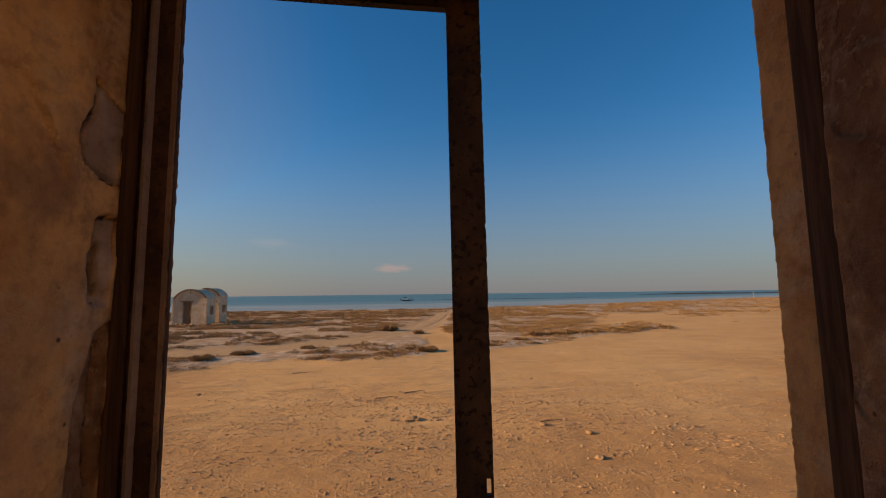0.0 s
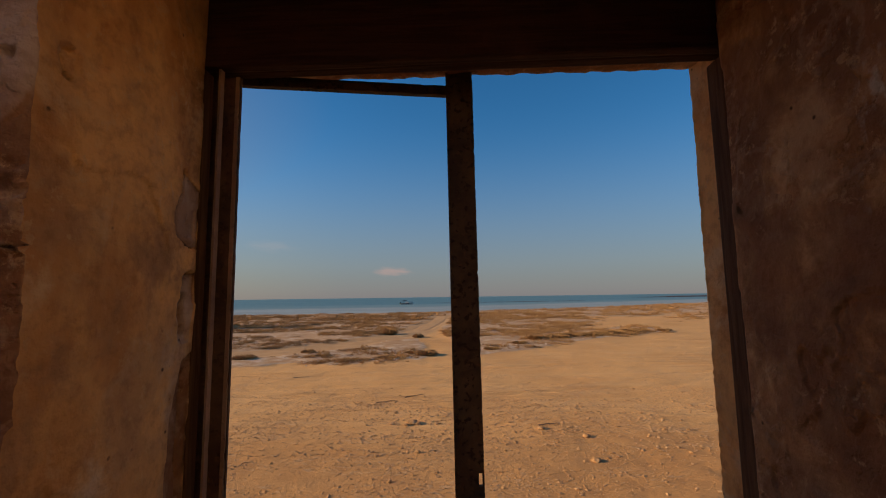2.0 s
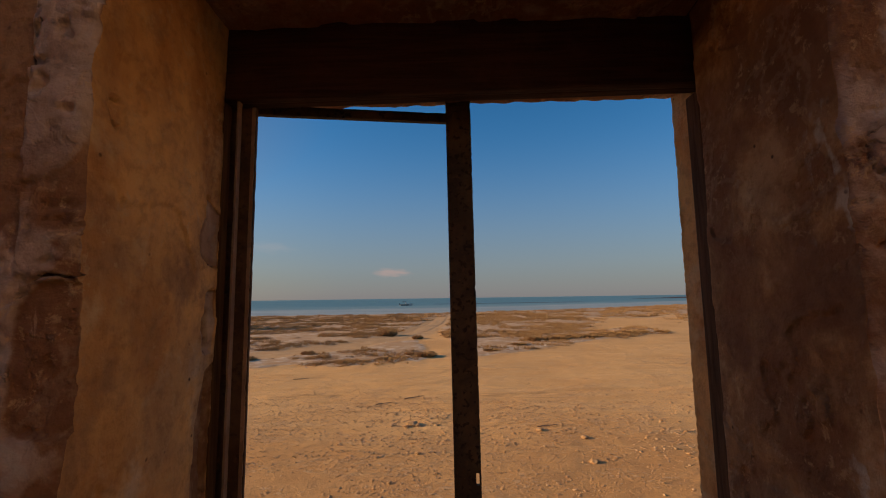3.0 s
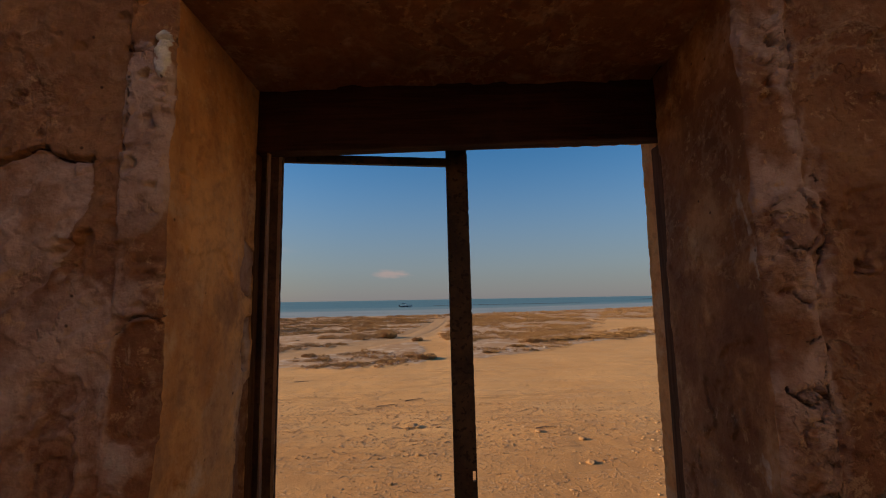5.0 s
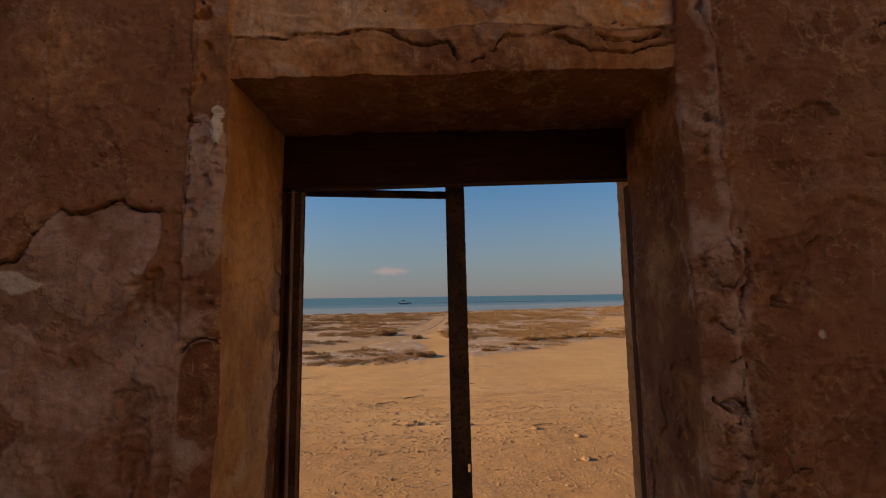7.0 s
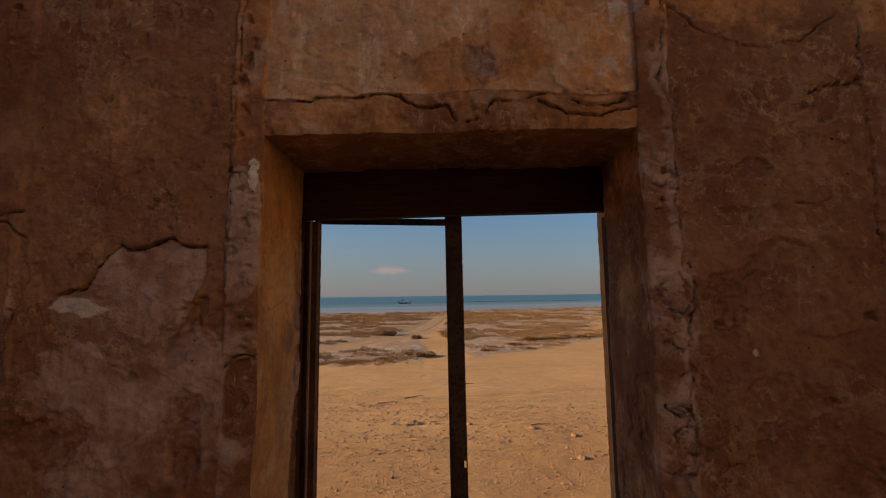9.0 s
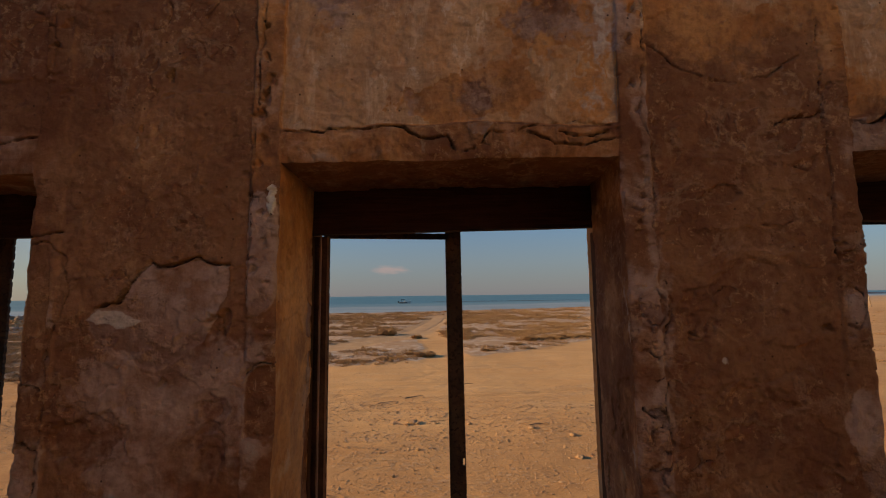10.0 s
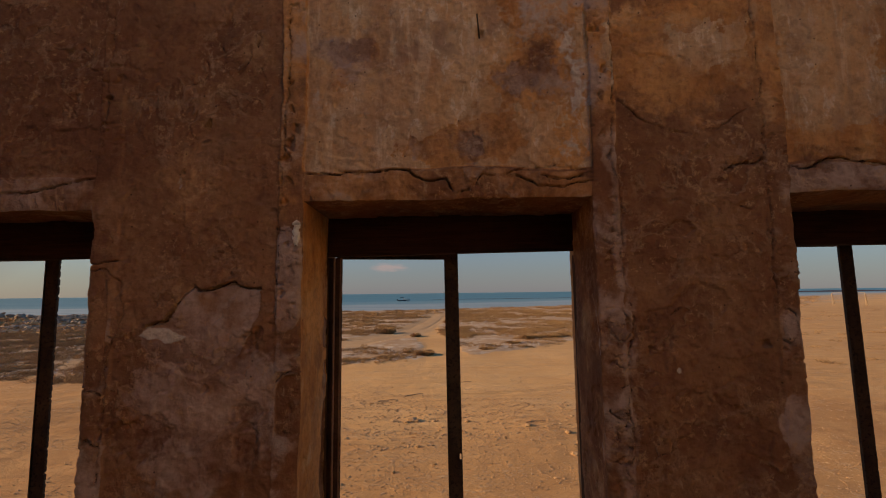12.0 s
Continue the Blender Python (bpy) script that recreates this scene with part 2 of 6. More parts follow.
def make_plaster():
    """Old red-brown mud plaster with ochre wash, grey gypsum borders and white chips (mask: ochre, grey, white, bare)."""
    k = Nodes("weathered_plaster", 0.95, specular=0.12)
    ochre, grey, white, bare = k.mask()
    big, mid, fine = k.noise(1.5, 6, 0.62, 0.4), k.noise(6.5, 6, 0.62, 0.25, shift=3), k.noise(48, 5, 0.62)
    drip = k.noise(3.6, 6, 0.62, 0.3, stretch=(1.5, 1.5, 0.85), shift=8)
    stain = k.noise(2.6, 6, 0.66, 0.35, shift=57)
    flake_a, flake_b = k.noise(5.2, 6, 0.6, 0.25, shift=31), k.noise(13, 5, 0.6, 0.2, shift=47)
    base = k.mix(k.ramp(big, 0.36, 0.64), (0.258, 0.124, 0.060), (0.384, 0.212, 0.108))
    base = k.mix(k.ramp(mid, 0.52, 0.68, 0, 0.5), base, (0.43, 0.255, 0.122))
    base = k.mix(k.ramp(mid, 0.46, 0.33, 0, 0.55), base, (0.180, 0.078, 0.040))
    base = k.mix(k.ramp(stain, 0.50, 0.66, 0, 0.4), base, (0.168, 0.070, 0.038))
    wash = k.mix(k.ramp(drip, 0.36, 0.62), (0.49, 0.230, 0.080), (0.73, 0.396, 0.150))
    wash = k.mix(k.ramp(mid, 0.52, 0.68, 0, 0.7), wash, (0.68, 0.47, 0.265))
    wash = k.mix(k.ramp(mid, 0.44, 0.32, 0, 0.6), wash, (0.35, 0.195, 0.10))
    wash = k.mix(k.ramp(stain, 0.52, 0.66, 0, 0.5), wash, (0.33, 0.20, 0.12))
    col = k.mix(k.ramp(k.math("ADD", ochre, k.math("MULTIPLY", k.math("SUBTRACT", mid, 0.5), 1.2)), 0.3, 0.65), base, wash)
    gyp = k.mix(k.ramp(mid, 0.35, 0.62), (0.36, 0.225, 0.155), (0.52, 0.385, 0.30))
    col = k.mix(k.ramp(k.math("ADD", grey, k.math("MULTIPLY", k.math("SUBTRACT", mid, 0.5), 1.4)), 0.3, 0.65), col, gyp)
    col = k.mix(k.math("MULTIPLY", bare, k.ramp(fine, 0.3, 0.7, 0.35, 0.9)), col, (0.215, 0.103, 0.055))
    some = k.ramp(k.noise(3.1, 4, 0.6, 0.3, shift=71), 0.40, 0.58)
    bare_wall = k.math("MULTIPLY", some, k.ramp(ochre, 0.7, 0.2))
    streak = k.noise(2.6, 5, 0.6, 0.2, stretch=(6, 6, 0.8), shift=91)
    panel = k.ramp(ochre, 0.86, 0.93)
    col = k.mix(k.math("MULTIPLY", panel, k.ramp(streak, 0.50, 0.64, 0, 0.45)), col, (0.30, 0.18, 0.105))
    salt = k.ramp(k.noise(21, 6, 0.7, 0.4, stretch=(1.3, 1.3, 0.7), shift=13), 0.52, 0.62, 0, 0.75)
    cloud = k.ramp(k.noise(5.5, 6, 0.66, 0.3, stretch=(1.3, 1.3, 0.8), shift=131), 0.47, 0.60)
    col = k.mix(k.math("MULTIPLY", panel, k.math("MULTIPLY", cloud, 0.45)), col, (0.76, 0.585, 0.36))
    col = k.mix(k.math("MULTIPLY", panel, 0.42), col, (0.66, 0.47, 0.28))
    lilac = k.ramp(k.noise(4.2, 6, 0.64, 0.3, shift=151), 0.53, 0.62, 0, 0.55)
    col = k.mix(k.math("MULTIPLY", panel, lilac), col, (0.36, 0.245, 0.175))
    col = k.mix(k.math("MULTIPLY", k.math("MULTIPLY", panel, salt), k.ramp(cloud, 0.0, 1.0, 0.25, 1.0)), col, (0.82, 0.68, 0.48))
    pale_run = k.ramp(k.noise(3.4, 5, 0.6, 0.2, stretch=(7, 7, 0.9), shift=161), 0.56, 0.66, 0, 0.5)
    col = k.mix(k.math("MULTIPLY", panel, pale_run), col, (0.80, 0.64, 0.42))
    step_a, step_b = k.math("MULTIPLY", k.ramp(flake_a, 0.52, 0.57), bare_wall), k.math("MULTIPLY", k.ramp(flake_b, 0.55, 0.59), bare_wall)
    col = k.mix(k.math("MULTIPLY", step_a, 0.42), col, (0.19, 0.084, 0.043))
    rim = k.math("MULTIPLY", k.math("MULTIPLY", k.ramp(flake_a, 0.50, 0.525), k.ramp(flake_a, 0.56, 0.53)), k.ramp(ochre, 0.7, 0.2))
    rim2 = k.ramp(k.noise(26, 5, 0.65, 0.3, stretch=(1, 1, 0.6), shift=15), 0.62, 0.70)
    col = k.mix(k.math("MULTIPLY", k.math("MULTIPLY", k.math("MAXIMUM", k.math("MULTIPLY", rim, 0.5), rim2), some), 0.5), col, (0.58, 0.41, 0.26))
    chips = k.math("MULTIPLY", k.ramp(k.noise(36, 6, 0.7, 0.3, shift=21), 0.56, 0.63), 0.55)
    col = k.mix(k.math("MULTIPLY", chips, some), col, (0.58, 0.37, 0.19))
    col = k.mix(k.math("MULTIPLY", white, k.ramp(k.math("ADD", white, k.math("SUBTRACT", fine, 0.5)), 0.3, 0.65)), col, (0.78, 0.755, 0.64))
    col = k.mix(k.ramp(fine, 0.46, 0.70, 0.0, 0.26), col, (0.12, 0.046, 0.022))
    specks = k.ramp(k.cells(30), 0.13, 0.04, 0, 0.85)
    col = k.mix(k.math("MULTIPLY", specks, k.ramp(mid, 0.5, 0.60)), col, (0.045, 0.02, 0.012))
    jag = k.math("ADD", k.math("MULTIPLY", k.math("SUBTRACT", k.noise(55, 4, 0.7, 0.4, shift=19), 0.5), 0.85), k.math("MULTIPLY", k.math("SUBTRACT", k.noise(15, 3, 0.6, 0.2, shift=29), 0.5), 0.7))
    split = k.ramp(k.math("ADD", k.value("crack"), jag), 0.80, 1.02)
    # shade within the cracks is painted as dark lines over shallow grooves
    col = k.mix(k.math("MULTIPLY", split, 0.75), col, (0.060, 0.027, 0.016))
    n0 = k.bump(k.math("ADD", k.math("MULTIPLY", step_a, -1.0), k.math("MULTIPLY", step_b, -0.6)), 0.0042, 0.9)
    n1 = k.bump(mid, 0.007, 0.8, k.bump(split, -0.010, 0.9, n0))
    n2 = k.bump(fine, 0.0052, 0.95, n1)
    n3 = k.bump(k.noise(150, 5, 0.7), 0.0022, 0.9, n2)
    return k.finish(col, n3)


def make_dark_wood():
    k = Nodes("old_dark_timber", 0.85, specular=0.2)
    grain = k.noise(9, 6, 0.65, 0.6, stretch=(0.6, 9, 9))
    col = k.mix(k.ramp(grain, 0.3, 0.7), (0.024, 0.0100, 0.0062), (0.058, 0.025, 0.0145))
    col = k.mix(k.ramp(k.noise(14, 4), 0.55, 0.7, 0, 0.5), col, (0.068, 0.030, 0.017))
    return k.finish(col, k.bump(grain, 0.004, 0.8))


def make_worn_wood():
    k = Nodes("worn_brown_timber", 0.9, specular=0.15)
    grain = k.noise(9, 6, 0.65, 0.6, stretch=(9, 9, 0.6))
    col = k.mix(k.ramp(grain, 0.3, 0.7), (0.065, 0.030, 0.014), (0.135, 0.066, 0.033))
    return k.finish(col, k.bump(grain, 0.003, 0.8))


def make_rust(name, dark, light, patches):
    k = Nodes(name, 0.8, 0.25, 0.3)
    a, b = k.noise(11, 6, 0.65, 0.5), k.noise(70, 4, 0.6)
    col = k.mix(k.ramp(a, 0.36, 0.66), dark, light)
    pits = k.ramp(k.noise(85, 3, 0.55, 0.3, shift=5), 0.55, 0.63)
    col = k.mix(k.math("MULTIPLY", pits, patches), col, (0.020, 0.013, 0.009))
    col = k.mix(k.ramp(b, 0.55, 0.75, 0, 0.4), col, (0.20, 0.09, 0.04))
    n = k.bump(pits, 0.0016, 0.9, k.bump(b, 0.0006, 0.7))
    return k.finish(col, n, k.ramp(a, 0.3, 0.7, 0.65, 0.92))


def make_ground():
    """Orange sand yard, pale salty soil under the scrub, bare track, grey tidal flat (mask: scrub, flat, track, browner
    sand partly for edge fall-off).
    """
    k = Nodes("sand_ground", 0.95, specular=0.1)
    scrub, flat, track, dim_sand = k.mask()
    big, mid, fine = k.noise(0.22, 4, 0.55, 0.3), k.noise(1.6, 6, 0.62, 0.4), k.noise(22, 5, 0.65)
    sweep = k.noise(1.1, 5, 0.6, 0.5, stretch=(0.35, 2.2, 1), shift=4)
    sand = k.mix(k.ramp(big, 0.3, 0.7), SAND_A, SAND_B)
    sand = k.mix(k.ramp(sweep, 0.45, 0.72, 0, 0.45), sand, SAND_C)
    sand = k.mix(k.ramp(fine, 0.46, 0.70, 0, 0.40), sand, (0.32, 0.165, 0.065))
    sand = k.mix(k.ramp(mid, 0.55, 0.75, 0, 0.30), sand, (0.52, 0.38, 0.25))
    sand = k.mix(k.math("MULTIPLY", dim_sand, k.ramp(mid, 0.3, 0.7, 0.6, 1.0)), sand, (0.40, 0.195, 0.072))
    soil = k.mix(k.ramp(mid, 0.36, 0.66), (0.45, 0.28, 0.15), (0.62, 0.49, 0.35))
    soil = k.mix(k.ramp(k.noise(3.4, 6, 0.68, 0.3, stretch=(0.6, 1.5, 1), shift=61), 0.52, 0.64, 0, 0.6), soil, (0.235, 0.15, 0.092))
    soil = k.mix(k.ramp(k.noise(2.3, 6, 0.7, 0.3, stretch=(0.6, 1.6, 1), shift=67), 0.56, 0.64, 0, 0.7), soil, (0.66, 0.57, 0.49))
    soil = k.mix(k.ramp(k.noise(0.7, 5, 0.6, 0.4, shift=11), 0.44, 0.60, 0, 0.7), soil, (0.46, 0.28, 0.14))
    col = k.mix(k.ramp(k.math("ADD", scrub, k.math("MULTIPLY", k.math("SUBTRACT", mid, 0.5), 0.9)), 0.35, 0.7), sand, soil)
    col = k.mix(k.math("MULTIPLY", dim_sand, k.math("MULTIPLY", scrub, 0.8)), col, (0.30, 0.19, 0.115))
    ruts = k.mix(k.ramp(mid, 0.4, 0.7), (0.46, 0.30, 0.16), (0.53, 0.37, 0.22))
    col = k.mix(track, col, ruts)
    shore = k.mix(k.ramp(k.noise(0.09, 5, 0.6, 0.3, stretch=(0.4, 2.5, 1)), 0.4, 0.65), (0.36, 0.41, 0.385), (0.23, 0.30, 0.30))
    col = k.mix(flat, col, shore)
    lines = k.noise(5.5, 4, 0.6, 0.15, stretch=(0.05, 1, 1), shift=6, turn=-7)
    driven = k.ramp(k.noise(0.35, 4, 0.6, 0.3, stretch=(0.4, 1, 1), shift=17), 0.46, 0.60)
    col = k.mix(k.math("MULTIPLY", driven, k.ramp(lines, 0.52, 0.64, 0, 0.30)), col, (0.36, 0.19, 0.08))
    crust = k.math("MULTIPLY", k.ramp(k.noise(0.9, 5, 0.62, 0.4, stretch=(0.55, 1.5, 1), shift=27), 0.50, 0.62), k.ramp(k.noise(13, 5, 0.66, 0.4, stretch=(0.7, 1, 1), shift=37), 0.50, 0.60))
    crust = k.math("MULTIPLY", crust, k.ramp(scrub, 0.5, 0.1))
    col = k.mix(k.math("MULTIPLY", crust, 0.35), col, (0.66, 0.49, 0.32))
    n1 = k.bump(k.noise(4, 7, 0.68, 0.1), 0.028, 0.8)
    n1 = k.bump(k.math("MULTIPLY", driven, lines), 0.06, 0.9, k.bump(crust, 0.010, 0.9, n1))
    n2 = k.bump(fine, 0.012, 0.8, n1)
    k.put(k.bsdf.inputs["Specular IOR Level"], k.ramp(flat, 0.2, 1.0, 0.1, 0.35))
    return k.finish(col, k.bump(k.noise(90, 3, 0.6), 0.004, 0.8, n2), k.ramp(flat, 0.2, 1.0, 0.95, 0.45))


def make_water():
    k = Nodes("sea_water", 0.5, specular=0.2)
    shallow, _, _, _ = k.mask()
    patch = k.noise(0.012, 5, 0.6, 0.3, stretch=(0.25, 1.6, 1))
    col = k.mix(k.math("ADD", shallow, k.ramp(patch, 0.35, 0.7, -0.25, 0.25)), WATER_DEEP, WATER_SHALLOW)
    wave = k.noise(0.9, 5, 0.6, 0.3, stretch=(0.5, 1.4, 1))
    return k.finish(col, k.bump(wave, 0.3, 0.6), 0.5)


def make_rock(name, a, b, c):
    k = Nodes(name, 0.92, specular=0.15)
    isl = k.island()
    col = k.mix(isl, a, b)
    col = k.mix(k.ramp(k.noise(9, 5, 0.6), 0.4, 0.7, 0, 0.7), col, c)
    return k.finish(col, k.bump(k.noise(30, 4, 0.6), 0.01, 0.8))


def make_scrub():
    k = Nodes("dry_scrub", 0.95, specular=0.05)
    isl = k.island()
    col = k.mix(k.ramp(isl, 0.0, 1.0), (0.31, 0.185, 0.085), (0.50, 0.315, 0.15))
    col = k.mix(k.ramp(k.noise(0.25, 3), 0.45, 0.65, 0, 0.55), col, (0.24, 0.145, 0.07))
    return k.finish(col)


def make_bounce_lime():
    # pale tone picked for the light that the unseen east wall throws back
    k = Nodes("bounce_limewash", 0.95, specular=0.1)
    a, b = k.noise(1.3, 6, 0.65, 0.5), k.noise(6, 5, 0.65, 0.4, stretch=(1.5, 1.5, 0.5))
    col = k.mix(k.ramp(a, 0.35, 0.65), (0.78, 0.675, 0.49), (0.64, 0.515, 0.35))
    col = k.mix(k.ramp(b, 0.52, 0.7, 0, 0.75), col, (0.38, 0.28, 0.19))
    return k.finish(col, k.bump(b, 0.03, 0.8))


def make_hut_lime():
    """Warm old limewash with brown rain stains and bare stone showing."""
    k = Nodes("stained_hut_limewash", 0.95, specular=0.1)
    a, b, c = k.noise(0.9, 6, 0.65, 0.5), k.noise(3.2, 6, 0.68, 0.4, stretch=(1.4, 1.4, 0.6)), k.noise(9, 5, 0.65)
    col = k.mix(k.ramp(a, 0.38, 0.62), (0.74, 0.57, 0.375), (0.60, 0.44, 0.27))
    col = k.mix(k.ramp(b, 0.52, 0.66, 0, 0.75), col, (0.50, 0.33, 0.18))
    col = k.mix(k.ramp(c, 0.58, 0.66, 0, 0.6), col, (0.34, 0.21, 0.115))
    return k.finish(col, k.bump(c, 0.05, 0.8))


def make_plain(name, colour, roughness=0.6, metallic=0.0):
    k = Nodes(name, roughness, metallic)
    v = k.noise(6, 4)
    return k.finish(k.mix(k.ramp(v, 0.4, 0.7, 0, 0.35), colour, tuple(c * 0.55 for c in colour)))


SAND_A, SAND_B, SAND_C = (0.655, 0.37, 0.145), (0.745, 0.442, 0.181), (0.755, 0.488, 0.232)
WATER_DEEP, WATER_SHALLOW = (0.10, 0.225, 0.265), (0.34, 0.425, 0.415)
PLASTER, TIMBER, GROUND, WATER, SCRUB, BOUNCE_LIME = make_plaster(), make_dark_wood(), make_ground(), make_water(), make_scrub(), make_bounce_lime()
WORN_TIMBER = make_worn_wood()
RUST = make_rust("rusted_dark_steel", (0.050, 0.031, 0.019), (0.120, 0.074, 0.041), 0.75)
RUST_BROWN = make_rust("brown_rusty_steel", (0.070, 0.034, 0.019), (0.140, 0.074, 0.042), 0.35)
REEF = make_rock("dark_wet_reef", (0.07, 0.045, 0.045), (0.10, 0.065, 0.06), (0.05, 0.035, 0.035))
HUT_LIME = make_hut_lime()
SALT = make_rock("salt_crumbs", (0.62, 0.52, 0.42), (0.44, 0.32, 0.21), (0.72, 0.64, 0.56))
# brown paint toned lighter to carry the light on bead and post edge
LIT_PAINT = make_rust("lit_brown_paint", (0.24, 0.14, 0.085), (0.36, 0.22, 0.135), 0.12)
CRUST = make_rock("sand_crust", (0.58, 0.345, 0.16), (0.40, 0.23, 0.10), (0.60, 0.42, 0.25))
STONE = make_rock("sandstone_rubble", (0.48, 0.265, 0.11), (0.37, 0.205, 0.09), (0.53, 0.33, 0.16))
GREY_STONE = make_rock("grey_rubble", (0.26, 0.20, 0.15), (0.50, 0.37, 0.25), (0.20, 0.155, 0.12))
DOOR_WOOD = make_plain("bleached_door_boards", (0.25, 0.165, 0.10), 0.9)
MUD = make_rock("brown_mud_edge", (0.26, 0.155, 0.085), (0.36, 0.225, 0.13), (0.20, 0.115, 0.065))
WHITE_PAINT = make_plain("white_paint", (0.72, 0.66, 0.58), 0.6)
POLE_PAINT = make_plain("sun_bleached_pole", (0.42, 0.30, 0.18), 0.8)
HULL_DARK = make_plain("dark_hull_paint", (0.05, 0.055, 0.07), 0.5)
# west and east tops are set to steer sunlight inside the room
WEST_NEAR_TOP, WEST_TOP, EAST_TOP, SOUTH_TOP = 8.6, 4.4, 8.6, 4.6

# ---- the ruined wall with its openings ----
SILL, HEAD, WALL_TOP, FACE_BACK = 1.70, 3.262, 4.60, 0.478
OPENINGS = [(-2.02, -1.09), (-0.405, 0.525), (1.148, 2.078)]
HEAD_SHIFT = (-0.020, -0.001, 0.006)


def line_gap(x, z, points, wander=0.016, scale=19.0, seed=0):
    """Distance to a wandering line through the points."""
    xs = x + wander * fbm(x, z, 0.3, scale, 4, seed, 0.65)
    zs = z + wander * fbm(x, z, 4.3, scale, 4, seed + 9, 0.65)
    best = np.full(x.shape, 9.0)
    for (ax, az), (bx, bz) in zip(points, points[1:]):
        ux, uz = bx - ax, bz - az
        t = np.clip(((xs - ax) * ux + (zs - az) * uz) / (ux * ux + uz * uz), 0, 1)
        best = np.minimum(best, np.hypot(xs - ax - t * ux, zs - az - t * uz))
    return best


def spot(x, z, cx, cz, rx, rz, seed=0, edge=0.10, ragged=0.62):
    d = np.hypot((x - cx) / rx, (z - cz) / rz) + ragged * (fbm(x, z, seed * 1.3, 0.9 / min(rx, rz), 4, seed) + 0.6 * fbm(x, z, seed * 2.1, 38, 4, seed + 1, 0.65))
    return smooth(1 + edge, 1 - edge, d)


